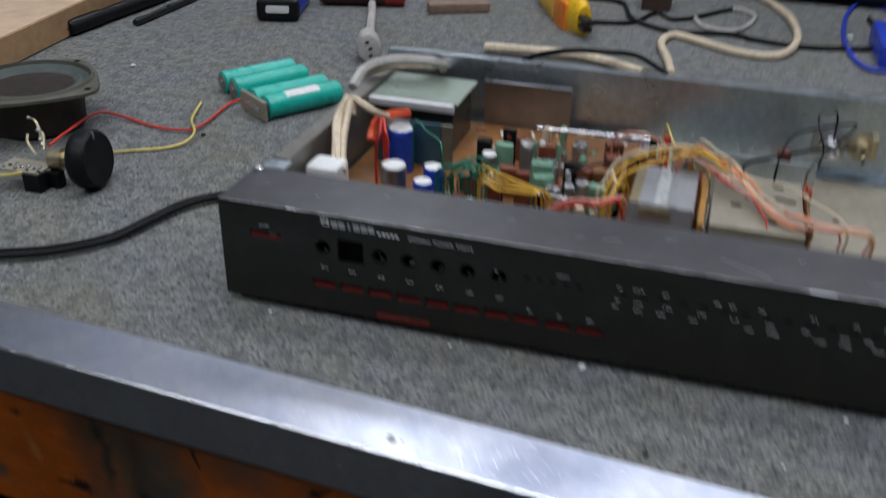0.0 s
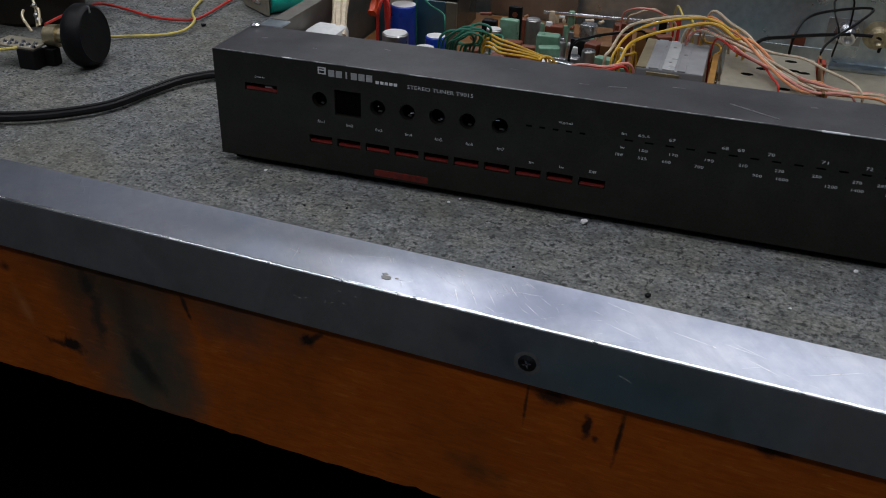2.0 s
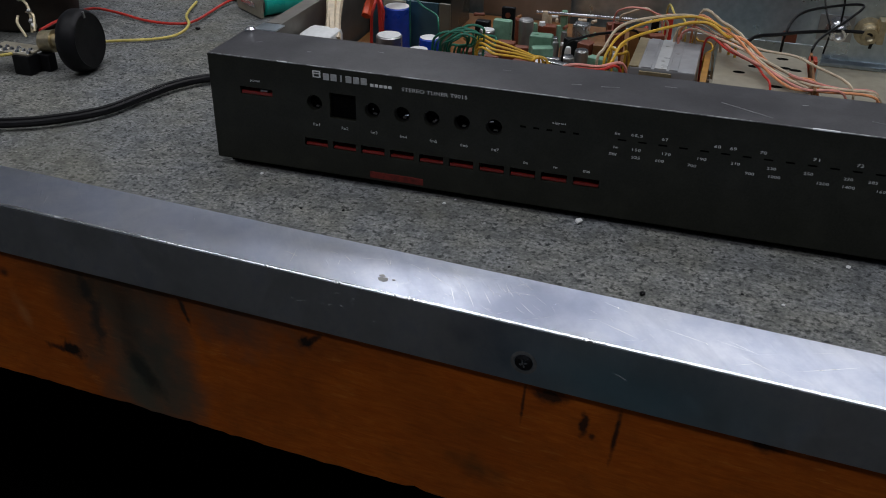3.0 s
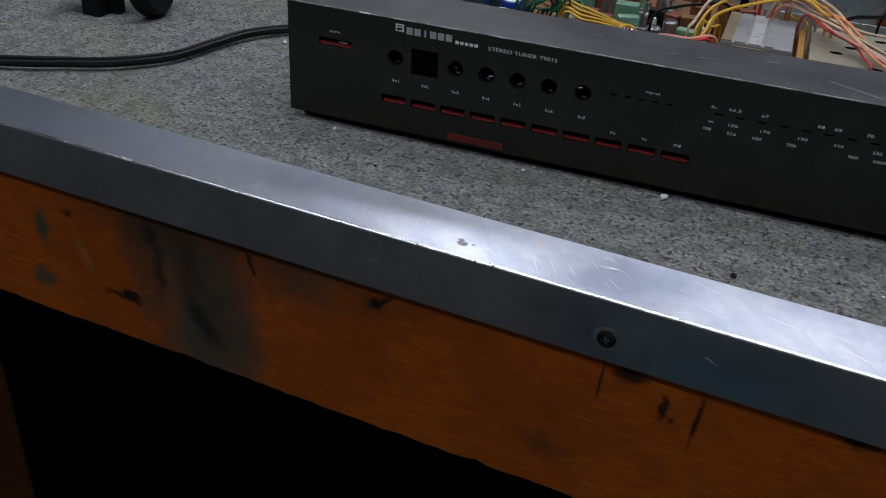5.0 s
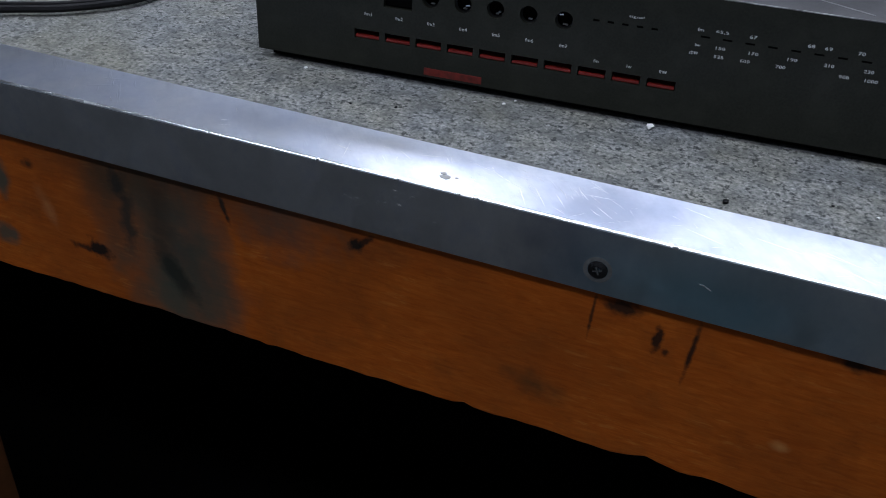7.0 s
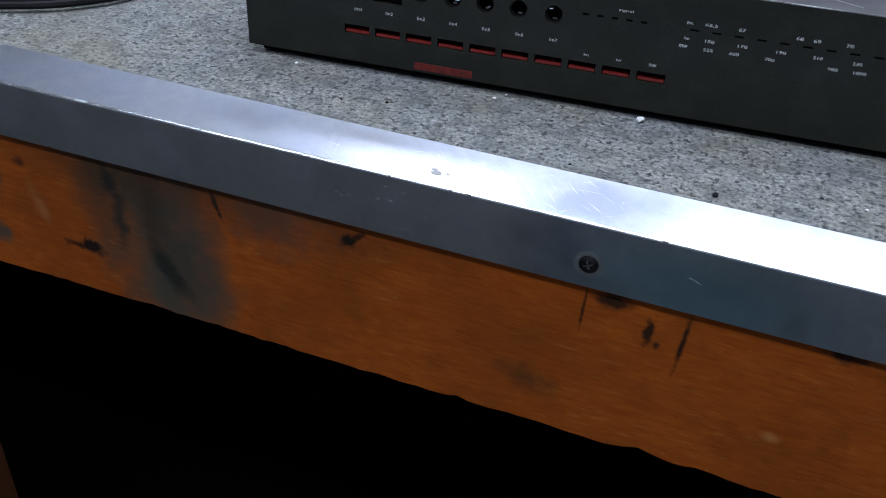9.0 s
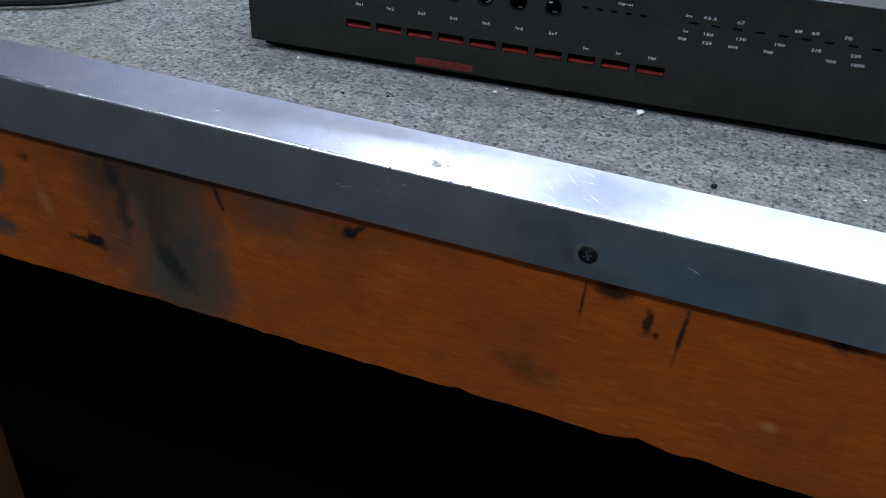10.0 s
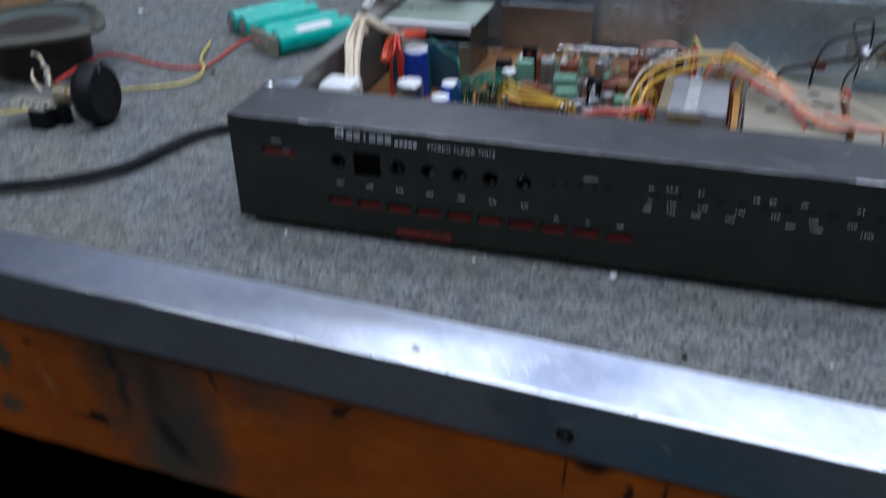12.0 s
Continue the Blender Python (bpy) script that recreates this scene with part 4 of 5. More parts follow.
for x, y in [(0.268, 0.127), (0.292, 0.160), (0.293, 0.143), (0.299, 0.141), (0.288, 0.109), (0.276, 0.140)]:
    part("punched_hole", lathe([(0, 0), (0.0025, 0), (0.0025, 0.0002), (0, 0.0002)], pose(x, y, 0.0430) @ Matrix.Diagonal((1.4, 0.8, 1, 1)), 14), HOLE_SHADE, fm_box)
part("upright_board", box(0.3070, 0.3085, 0.0980, 0.1660, 0.0080, 0.0470, 0.0002), PCB, tuner)
part("red_terminal", box(0.3060, 0.3110, 0.1500, 0.1600, 0.0380, 0.0470, 0.0008), plastic("red_varnish", (0.30, 0.035, 0.012), 0.45), tuner)
part("red_post", box(0.2185, 0.2235, 0.1980, 0.2020, 0.0216, 0.0520, 0.0008), RED, tuner)
part("black_post", box(0.2100, 0.2150, 0.1960, 0.2010, 0.0216, 0.0500, 0.0008), BLACK, tuner)
part("red_block", box(0.1860, 0.1910, 0.1880, 0.1930, 0.0216, 0.0460, 0.0008), BROWN, tuner)
part("axle", tube([(0.130, 0.215, 0.040), (0.216, 0.222, 0.040)], 0.0012), CHROME, tuner)
part("long_rail", box(0.225, 0.320, 0.2280, 0.2300, 0.0080, 0.0330, 0.0004), ZINC, tuner)

# sockets on the rear wall
for x, z, r, ln, mm, lab in ((0.331, 0.0330, 0.0055, 0.020, CHROME, "nickel aerial socket"), (0.351, 0.0330, 0.0065, 0.014, BRASS, "tarnished brass socket")):
    part("socket", lathe([(0, 0), (r * 1.5, 0), (r * 1.5, 0.002), (r, 0.003), (r, ln * 0.6), (r * 0.8, ln * 0.65), (r * 0.8, ln), (r * 0.5, ln), (0, ln * 0.8)], pose(x, BACK, z, 90, 0, 0), 20), mm, rear, lab)
part("socket_plate", box(0.318, 0.341, BACK - 0.0016, BACK - 0.0002, 0.0240, 0.0420, 0.0003), GREY_METAL, rear)
part("socket_lug", box(0.3555, 0.3600, BACK - 0.0140, BACK - 0.0010, 0.0280, 0.0440, 0.0006, pose(0, 0, 0)), BRASS, rear)
part("terminal_block", box(0.294, 0.303, 0.236, 0.243, 0.008, 0.0370, 0.0008), BROWN, tuner)
for x in (0.4440, 0.4610):
    part("red_rivet", lathe([(0, 0), (0.0042, 0), (0.0042, 0.001), (0.003, 0.0022), (0, 0.0022)], pose(x, BACK, 0.0560, 90, 0, 0), 16), RED, rear)

# loose wiring in the tuner
WIRES = [
    ([(0.192, 0.108, 0.024), (0.193, 0.106, 0.045), (0.194, 0.109, 0.052), (0.2, 0.121, 0.06), (0.215, 0.138, 0.064), (0.239, 0.149, 0.066), (0.254, 0.147, 0.062), (0.26, 0.156, 0.055), (0.261, 0.158, 0.024)], 0.000814, YELLOW),
    ([(0.196, 0.118, 0.024), (0.197, 0.116, 0.043), (0.198, 0.116, 0.048), (0.202, 0.115, 0.05), (0.205, 0.123, 0.047), (0.206, 0.125, 0.024)], 0.00074, YELLOW),
    ([(0.228, 0.152, 0.024), (0.229, 0.15, 0.056), (0.241, 0.154, 0.06), (0.252, 0.146, 0.058), (0.267, 0.14, 0.055), (0.278, 0.127, 0.05), (0.289, 0.113, 0.047), (0.305, 0.103, 0.045), (0.306, 0.105, 0.024)], 0.00074, CREAM),
    ([(0.233, 0.156, 0.024), (0.234, 0.154, 0.055), (0.25, 0.144, 0.057), (0.275, 0.132, 0.052), (0.291, 0.117, 0.05), (0.303, 0.105, 0.048), (0.323, 0.108, 0.046), (0.341, 0.11, 0.044), (0.342, 0.112, 0.024)], 0.00074, CREAM),
    ([(0.253, 0.165, 0.024), (0.254, 0.163, 0.05), (0.281, 0.15, 0.05), (0.297, 0.146, 0.05), (0.308, 0.135, 0.049), (0.327, 0.109, 0.047), (0.328, 0.111, 0.024)], 0.00074, CREAM),
    ([(0.246, 0.147, 0.024), (0.247, 0.145, 0.055), (0.261, 0.135, 0.052), (0.275, 0.124, 0.05), (0.281, 0.114, 0.047), (0.285, 0.102, 0.045), (0.286, 0.104, 0.024)], 0.000666, RED),
    ([(0.238, 0.155, 0.024), (0.239, 0.153, 0.064), (0.254, 0.147, 0.062), (0.265, 0.142, 0.057), (0.276, 0.124, 0.052), (0.294, 0.103, 0.046), (0.312, 0.104, 0.045), (0.34, 0.105, 0.044), (0.341, 0.107, 0.024)], 0.00074, ORANGE),
    ([(0.231, 0.15, 0.024), (0.232, 0.148, 0.055), (0.247, 0.153, 0.056), (0.264, 0.132, 0.053), (0.282, 0.117, 0.05), (0.301, 0.102, 0.046), (0.323, 0.104, 0.045), (0.324, 0.106, 0.024)], 0.00074, PINK),
    ([(0.153, 0.09, 0.03), (0.173, 0.092, 0.0465), (0.191, 0.098, 0.0465), (0.204, 0.107, 0.0465), (0.208, 0.11, 0.03)], 0.000888, PINK),
    ([(0.154, 0.084, 0.03), (0.174, 0.086, 0.0465), (0.192, 0.092, 0.0465), (0.202, 0.101, 0.0465), (0.206, 0.104, 0.03)], 0.000888, RED),
    ([(0.186, 0.189, 0.024), (0.187, 0.187, 0.05), (0.193, 0.18, 0.058), (0.203, 0.178, 0.06), (0.213, 0.184, 0.056), (0.217, 0.19, 0.05), (0.218, 0.192, 0.024)], 0.000666, PINK),
    ([(0.167, 0.118, 0.024), (0.168, 0.116, 0.05), (0.177, 0.125, 0.054), (0.19, 0.139, 0.054), (0.206, 0.158, 0.05), (0.207, 0.16, 0.024)], 0.000814, BLACK),
    ([(0.271, 0.187, 0.024), (0.272, 0.185, 0.045), (0.29, 0.204, 0.045), (0.311, 0.235, 0.04), (0.334, 0.259, 0.036), (0.352, 0.264, 0.034), (0.353, 0.266, 0.024)], 0.001184, BLACK),
    ([(0.293, 0.212, 0.024), (0.294, 0.21, 0.045), (0.302, 0.232, 0.052), (0.321, 0.242, 0.056), (0.342, 0.26, 0.054), (0.332, 0.236, 0.05), (0.311, 0.191, 0.045), (0.312, 0.193, 0.024)], 0.000888, BLACK),
    ([(0.322, 0.243, 0.024), (0.323, 0.241, 0.04), (0.319, 0.252, 0.05), (0.318, 0.264, 0.056), (0.324, 0.271, 0.056), (0.331, 0.272, 0.054), (0.332, 0.274, 0.024)], 0.000666, BLACK),
    ([(0.238, 0.166, 0.024), (0.239, 0.164, 0.05), (0.242, 0.156, 0.05), (0.249, 0.157, 0.049), (0.251, 0.154, 0.046), (0.247, 0.15, 0.042), (0.248, 0.152, 0.024)], 0.000666, YELLOW),
    ([(0.217, 0.221, 0.024), (0.218, 0.219, 0.052), (0.226, 0.175, 0.058), (0.233, 0.165, 0.056), (0.234, 0.167, 0.024)], 0.00074, OLIVE_Y),
    ([(0.096, 0.099, 0.024), (0.097, 0.097, 0.048), (0.102, 0.096, 0.056), (0.109, 0.098, 0.06), (0.116, 0.1, 0.058), (0.115, 0.102, 0.05), (0.107, 0.102, 0.046), (0.108, 0.104, 0.024)], 0.000666, GREEN_W),
    ([(0.099, 0.099, 0.024), (0.1, 0.097, 0.048), (0.106, 0.094, 0.056), (0.113, 0.096, 0.06), (0.12, 0.098, 0.058), (0.118, 0.102, 0.05), (0.11, 0.103, 0.046), (0.111, 0.105, 0.024)], 0.000666, GREEN_W),
    ([(0.094, 0.097, 0.024), (0.095, 0.095, 0.048), (0.101, 0.09, 0.056), (0.108, 0.092, 0.06), (0.115, 0.094, 0.058), (0.113, 0.1, 0.05), (0.105, 0.101, 0.046), (0.106, 0.103, 0.024)], 0.000666, GREEN_W),
    ([(0.102, 0.099, 0.024), (0.103, 0.097, 0.048), (0.11, 0.09, 0.056), (0.116, 0.092, 0.06), (0.124, 0.094, 0.058), (0.121, 0.102, 0.05), (0.112, 0.104, 0.046), (0.113, 0.106, 0.024)], 0.000666, GREEN_W),
    ([(0.098, 0.096, 0.024), (0.099, 0.094, 0.048), (0.107, 0.085, 0.056), (0.114, 0.087, 0.06), (0.121, 0.088, 0.058), (0.117, 0.098, 0.05), (0.108, 0.102, 0.046), (0.109, 0.104, 0.024)], 0.000666, GREEN_W),
    ([(0.058, 0.156, 0.024), (0.059, 0.154, 0.058), (0.071, 0.145, 0.056), (0.082, 0.137, 0.054), (0.086, 0.129, 0.05), (0.087, 0.131, 0.024)], 0.000592, GREEN_W),
    ([(0.114, 0.111, 0.024), (0.115, 0.109, 0.05), (0.123, 0.108, 0.054), (0.128, 0.109, 0.053), (0.128, 0.104, 0.05), (0.123, 0.1, 0.048), (0.124, 0.102, 0.024)], 0.000666, GREEN_W),
    ([(0.116, 0.11, 0.024), (0.117, 0.108, 0.052), (0.129, 0.103, 0.053), (0.142, 0.1, 0.051), (0.152, 0.1, 0.048), (0.162, 0.097, 0.046), (0.163, 0.099, 0.024)], 0.00074, YELLOW),
    ([(0.118, 0.103, 0.024), (0.119, 0.101, 0.052), (0.131, 0.095, 0.053), (0.143, 0.095, 0.051), (0.153, 0.097, 0.048), (0.159, 0.098, 0.046), (0.16, 0.1, 0.024)], 0.00074, YELLOW),
    ([(0.12, 0.096, 0.024), (0.121, 0.094, 0.052), (0.133, 0.087, 0.053), (0.145, 0.09, 0.051), (0.154, 0.094, 0.048), (0.157, 0.098, 0.046), (0.158, 0.1, 0.024)], 0.00074, YELLOW),
    ([(0.122, 0.089, 0.024), (0.123, 0.087, 0.052), (0.135, 0.08, 0.053), (0.146, 0.085, 0.051), (0.154, 0.091, 0.048), (0.154, 0.098, 0.046), (0.155, 0.1, 0.024)], 0.00074, YELLOW),
    ([(0.036, 0.133, 0.05), (0.036, 0.143, 0.058), (0.044, 0.15, 0.062), (0.052, 0.163, 0.06)], 0.0032, SHRINK),
    ([(0.047, 0.114, 0.024), (0.048, 0.112, 0.05), (0.05, 0.109, 0.06), (0.051, 0.112, 0.066), (0.048, 0.124, 0.068), (0.049, 0.126, 0.024)], 0.000962, RED),
    ([(0.054, 0.115, 0.024), (0.055, 0.113, 0.05), (0.056, 0.112, 0.06), (0.054, 0.113, 0.066), (0.049, 0.124, 0.068), (0.05, 0.126, 0.024)], 0.000962, RED),
    ([(0.035, 0.082, 0.05), (0.026, 0.103, 0.058), (0.018, 0.127, 0.066), (0.021, 0.138, 0.075), (0.037, 0.135, 0.07), (0.043, 0.147, 0.062)], 0.0024, CREAM),
    ([(0.038, 0.082, 0.05), (0.029, 0.104, 0.056), (0.024, 0.123, 0.066), (0.022, 0.138, 0.074), (0.024, 0.134, 0.066)], 0.0022, CREAM),
    ([(0.031, 0.084, 0.05), (0.024, 0.103, 0.058), (0.017, 0.122, 0.066), (0.018, 0.14, 0.076)], 0.0018, CREAM),
    ([(-0.001, 0.194, 0.062), (0.002, 0.212, 0.07), (0.018, 0.219, 0.076), (0.043, 0.222, 0.078), (0.053, 0.235, 0.072), (0.042, 0.272, 0.055)], 0.0038, GREY_CAB),
    ([(-0.005, 0.207, 0.06), (0.003, 0.216, 0.066), (0.021, 0.226, 0.07), (0.042, 0.233, 0.07), (0.037, 0.283, 0.052)], 0.0022, CREAM),
    ([(0.194, 0.1026, 0.02063), (0.1948, 0.1004, 0.04165), (0.1985, 0.1061, 0.04995), (0.202, 0.1171, 0.0562), (0.2168, 0.1326, 0.05997), (0.2435, 0.1462, 0.0641), (0.2581, 0.1419, 0.05832), (0.2635, 0.1528, 0.05328), (0.2654, 0.1525, 0.02138)], 0.0009, YELLOW),
    ([(0.1886, 0.111, 0.02384), (0.1889, 0.1075, 0.04756), (0.1913, 0.1122, 0.05228), (0.1975, 0.1243, 0.06238), (0.2123, 0.141, 0.06469), (0.2354, 0.1518, 0.06578), (0.2493, 0.1511, 0.06136), (0.2544, 0.1595, 0.05521), (0.2571, 0.1609, 0.02443)], 0.0009, CREAM),
    ([(0.2328, 0.1549, 0.02469), (0.2309, 0.1545, 0.05619), (0.2435, 0.1589, 0.06035), (0.2552, 0.1515, 0.05756), (0.2684, 0.143, 0.05695), (0.2814, 0.1301, 0.05039), (0.2908, 0.1169, 0.04635), (0.3087, 0.1084, 0.04764), (0.3098, 0.1107, 0.02327)], 0.0009, ORANGE),
    ([(0.2302, 0.1607, 0.02599), (0.2317, 0.1586, 0.05643), (0.2491, 0.1463, 0.05689), (0.2728, 0.1337, 0.05257), (0.2907, 0.1194, 0.04923), (0.2994, 0.1068, 0.05002), (0.3205, 0.1102, 0.04555), (0.3407, 0.1127, 0.04395), (0.3384, 0.1134, 0.02381)], 0.0008, PINK),
    ([(0.2406, 0.1587, 0.02285), (0.241, 0.1571, 0.06629), (0.2546, 0.1521, 0.06349), (0.2667, 0.1488, 0.05742), (0.2771, 0.1287, 0.05083), (0.2957, 0.1071, 0.0479), (0.3152, 0.109, 0.04381), (0.3411, 0.1091, 0.04345), (0.342, 0.1133, 0.02321)], 0.0009, CREAM),
    ([(0.1904, 0.1235, 0.02624), (0.1948, 0.1197, 0.04644), (0.1946, 0.121, 0.05088), (0.198, 0.1175, 0.05096), (0.2023, 0.1284, 0.05053), (0.2014, 0.1296, 0.02708)], 0.0009, YELLOW),
    ([(0.1885, 0.1941, 0.0221), (0.1896, 0.1917, 0.04717), (0.1965, 0.1856, 0.05447), (0.2067, 0.1837, 0.05861), (0.2134, 0.1894, 0.05266), (0.2207, 0.1946, 0.04642), (0.2188, 0.1965, 0.02225)], 0.0008, CREAM),
    ([(0.1009, 0.1065, 0.02299), (0.09921, 0.1045, 0.04625), (0.1074, 0.1006, 0.05712), (0.114, 0.1054, 0.06018), (0.1214, 0.1049, 0.05862), (0.1184, 0.1094, 0.05098), (0.1109, 0.1081, 0.0443), (0.1103, 0.1103, 0.02396)], 0.0008, GREEN_W),
    ([(0.09231, 0.1014, 0.0207), (0.09151, 0.09996, 0.04608), (0.09624, 0.09522, 0.05518), (0.1035, 0.09616, 0.05757), (0.113, 0.09732, 0.05504), (0.11, 0.1057, 0.04654), (0.1006, 0.1054, 0.04539), (0.103, 0.1068, 0.02329)], 0.0008, GREEN_W),
]
for run, radius, mm in WIRES:
    part("wire", tube(run, radius, 6, 6), mm, tuner)


# ---- things on the felt ----
def cable(name, run, radius, mm, label, category="cable", flat=1.0, n=8):
    run = [(x, y, max(z, radius)) for x, y, z in run]
    return thing(name, tube(run, radius, n, 8, flat), mm, label, category)


cable("power_cord", [(-0.265, -0.028, 0.003), (-0.21, -0.03, 0.003), (-0.165, -0.016, 0.004), (-0.148, -0.007, 0.004), (-0.121, 0.008, 0.004), (-0.098, 0.033, 0.004), (-0.089, 0.063, 0.004), (-0.081, 0.088, 0.004), (-0.067, 0.107, 0.004), (-0.044, 0.121, 0.004), (-0.012, 0.128, 0.004)], 0.0022, BLACK, "black rubber mains cord lying on the felt")
cable("power_cord", [(-0.27, -0.022, 0.003), (-0.215, -0.024, 0.003), (-0.17, -0.01, 0.004), (-0.153, -0.002, 0.004), (-0.125, 0.013, 0.004), (-0.102, 0.037, 0.004), (-0.093, 0.066, 0.004), (-0.085, 0.092, 0.004), (-0.070, 0.111, 0.004), (-0.046, 0.126, 0.004), (-0.012, 0.133, 0.004)], 0.0019, BLACK, "black rubber mains cord lying on the felt")
cable("yellow_wire", [(-0.226, 0.069, 0.012), (-0.202, 0.079, 0.014), (-0.191, 0.111, 0.012), (-0.179, 0.154, 0.003), (-0.151, 0.174, 0.002), (-0.14, 0.188, 0.003), (-0.14, 0.203, 0.006), (-0.159, 0.231, 0.004), (-0.175, 0.273, 0.002)], 0.0011, OLIVE_Y, "thin pale yellow wire joining battery and potentiometer")
cable("red_wire", [(-0.204, 0.115, 0.02), (-0.216, 0.151, 0.016), (-0.236, 0.213, 0.006), (-0.217, 0.22, 0.003), (-0.186, 0.212, 0.002), (-0.158, 0.209, 0.003), (-0.146, 0.222, 0.003), (-0.149, 0.281, 0.003), (-0.13, 0.287, 0.008)], 0.0011, RED, "thin red wire joining battery and loudspeaker")
cable("black_cable", [(0.061, 0.486, 0.003), (0.083, 0.484, 0.012), (0.112, 0.478, 0.02), (0.142, 0.483, 0.02), (0.17, 0.507, 0.012), (0.202, 0.485, 0.004)], 0.0026, BLACK, "black cable arching off the felt")
cable("cream_cable", [(0.205, 0.486, 0.004), (0.198, 0.531, 0.004), (0.186, 0.586, 0.005), (0.194, 0.624, 0.004), (0.216, 0.616, 0.004), (0.253, 0.589, 0.004), (0.287, 0.578, 0.004), (0.31, 0.596, 0.004), (0.324, 0.656, 0.004), (0.318, 0.745, 0.004), (0.292, 0.827, 0.004), (0.275, 0.879, 0.004)], 0.0042, CREAM, "cream cable lying in a loose loop")
cable("cream_cable", [(0.017, 0.505, 0.006), (0.036, 0.504, 0.007), (0.071, 0.507, 0.007), (0.113, 0.51, 0.006), (0.146, 0.5, 0.005), (0.179, 0.48, 0.004)], 0.0048, CREAM, "thick cream cable end, worn")
cable("black_cable", [(0.07, 0.761, 0.003), (0.123, 0.753, 0.003), (0.144, 0.684, 0.003), (0.192, 0.643, 0.003), (0.251, 0.654, 0.003), (0.284, 0.64, 0.003), (0.329, 0.631, 0.003), (0.374, 0.642, 0.003), (0.4, 0.652, 0.003), (0.412, 0.692, 0.003), (0.407, 0.782, 0.003)], 0.0028, BLACK, "long black cable across the felt")
cable("black_cable", [(0.101, 0.649, 0.003), (0.146, 0.666, 0.003), (0.168, 0.717, 0.003), (0.196, 0.697, 0.003), (0.253, 0.769, 0.003)], 0.0024, BLACK, "short black cable on the felt")
cable("grey_cable", [(0.213, 0.71, 0.003), (0.224, 0.678, 0.003), (0.25, 0.667, 0.003), (0.269, 0.689, 0.003), (0.279, 0.74, 0.003), (0.265, 0.767, 0.003), (0.253, 0.769, 0.003)], 0.0024, GREY_CAB, "short grey cable curl")
cable("blue_cable", [(0.407, 0.571, 0.003), (0.389, 0.575, 0.003), (0.377, 0.609, 0.003), (0.373, 0.689, 0.003), (0.385, 0.799, 0.003), (0.407, 0.861, 0.003), (0.427, 0.848, 0.003), (0.438, 0.806, 0.003)], 0.0024, BLUE_CAB, "blue cable lying in a ring")
cable("grey_lead", [(-0.083, 0.44, 0.02), (-0.11, 0.51, 0.012), (-0.139, 0.59, 0.006), (-0.163, 0.653, 0.004), (-0.185, 0.716, 0.004)], 0.0048, GREY_CAB, "thick grey mains lead")

# battery pack: four cells in two pairs
pack = holder("battery_pack", "four turquoise-sleeved round battery cells tied in two pairs", "battery pack")
HEADING = math.degrees(math.atan2(-0.045, 0.064))
TERM = plastic("cell_end_steel", (0.30, 0.29, 0.28), 0.4, 0.2, 300, 0.5, 0.8)
for cx, cy, ln in ((-0.1720, 0.3060, 0.071), (-0.1540, 0.2930, 0.071), (-0.1260, 0.2740, 0.071), (-0.1075, 0.2610, 0.071)):
    r = 0.0097
    m = pose(cx, cy, r + 0.0002, -90, 0, -35)
    cell = part("cell", lathe([(0, 0.0005), (r * 0.7, 0.0005), (r * 0.75, 0), (r, 0.0008), (r, ln - 0.0015), (r * 0.9, ln), (r * 0.6, ln + 0.0002), (0, ln)], m, 28), TURQ, pack)
    part("cell_end", lathe([(0, 0), (r * 0.72, 0), (r * 0.72, -0.0006), (0.0028, -0.0008), (0.0028, -0.0020), (0, -0.0020)], m, 22), TERM, cell)
m = pose(-0.1170, 0.2670, 0.0, 0, 0, -35)
part("contact_board", box(-0.021, 0.021, -0.0052, -0.0024, 0.0010, 0.0180, 0.0006, m), BEIGE, pack, "beige contact strip across two cells")
part("contact_strip", box(-0.012, 0.012, -0.0062, -0.0052, 0.0080, 0.0120, 0.0003, m), CHROME, pack)
m = pose(-0.1075, 0.2610, 0.0, 0, 0, -35)
bm = bmesh.new()
rr = 0.0100
for i in range(8):
    a0, a1 = radians(48 + 8 * i), radians(56 + 8 * i)
    q = [bm.verts.new((rr * math.cos(a), y, 0.0099 + rr * math.sin(a))) for a, y in ((a0, 0.018), (a1, 0.018), (a1, 0.050), (a0, 0.050))]
    bm.faces.new(q)
bmesh.ops.transform(bm, matrix=m, verts=bm.verts)
part("paper_label", bm, WHITE, pack, "blank white paper label")

# black knob on a potentiometer with its scrap of board
pot = holder("potentiometer", "potentiometer with a large black knob, lying on its leads", "potentiometer")
KN = pose(-0.1600, 0.1015, 0.0215) @ pose(0, 0, 0, 0, 84, 6)
part("knob", lathe([(0, -0.0075), (0.0170, -0.0075), (0.0198, -0.0064), (0.0212, -0.0040), (0.0213, -0.0010), (0.0206, 0.0036), (0.0194, 0.0062), (0.0180, 0.0072), (0.0168, 0.0068), (0, 0.0066)], KN, 48), BLACK, pot, "large black plastic knob")
part("knob_mark", box(-0.0195, -0.0150, -0.0008, 0.0008, 0.0064, 0.0076, 0.0003, KN), GREY_METAL, pot)
part("shaft", lathe([(0, -0.028), (0.0032, -0.028), (0.0032, -0.006), (0, -0.006)], KN, 14), GREY_METAL, pot)
part("bushing", lathe([(0, -0.020), (0.0050, -0.020), (0.0050, -0.0125), (0.0065, -0.0125), (0.0065, -0.0105), (0, -0.0105)], KN, 12), BRASS, pot)
part("pot_can", lathe([(0, -0.030), (0.0068, -0.030), (0.0076, -0.029), (0.0076, -0.020), (0, -0.020)], KN, 24), BRASS, pot, "round dull metal potentiometer body")
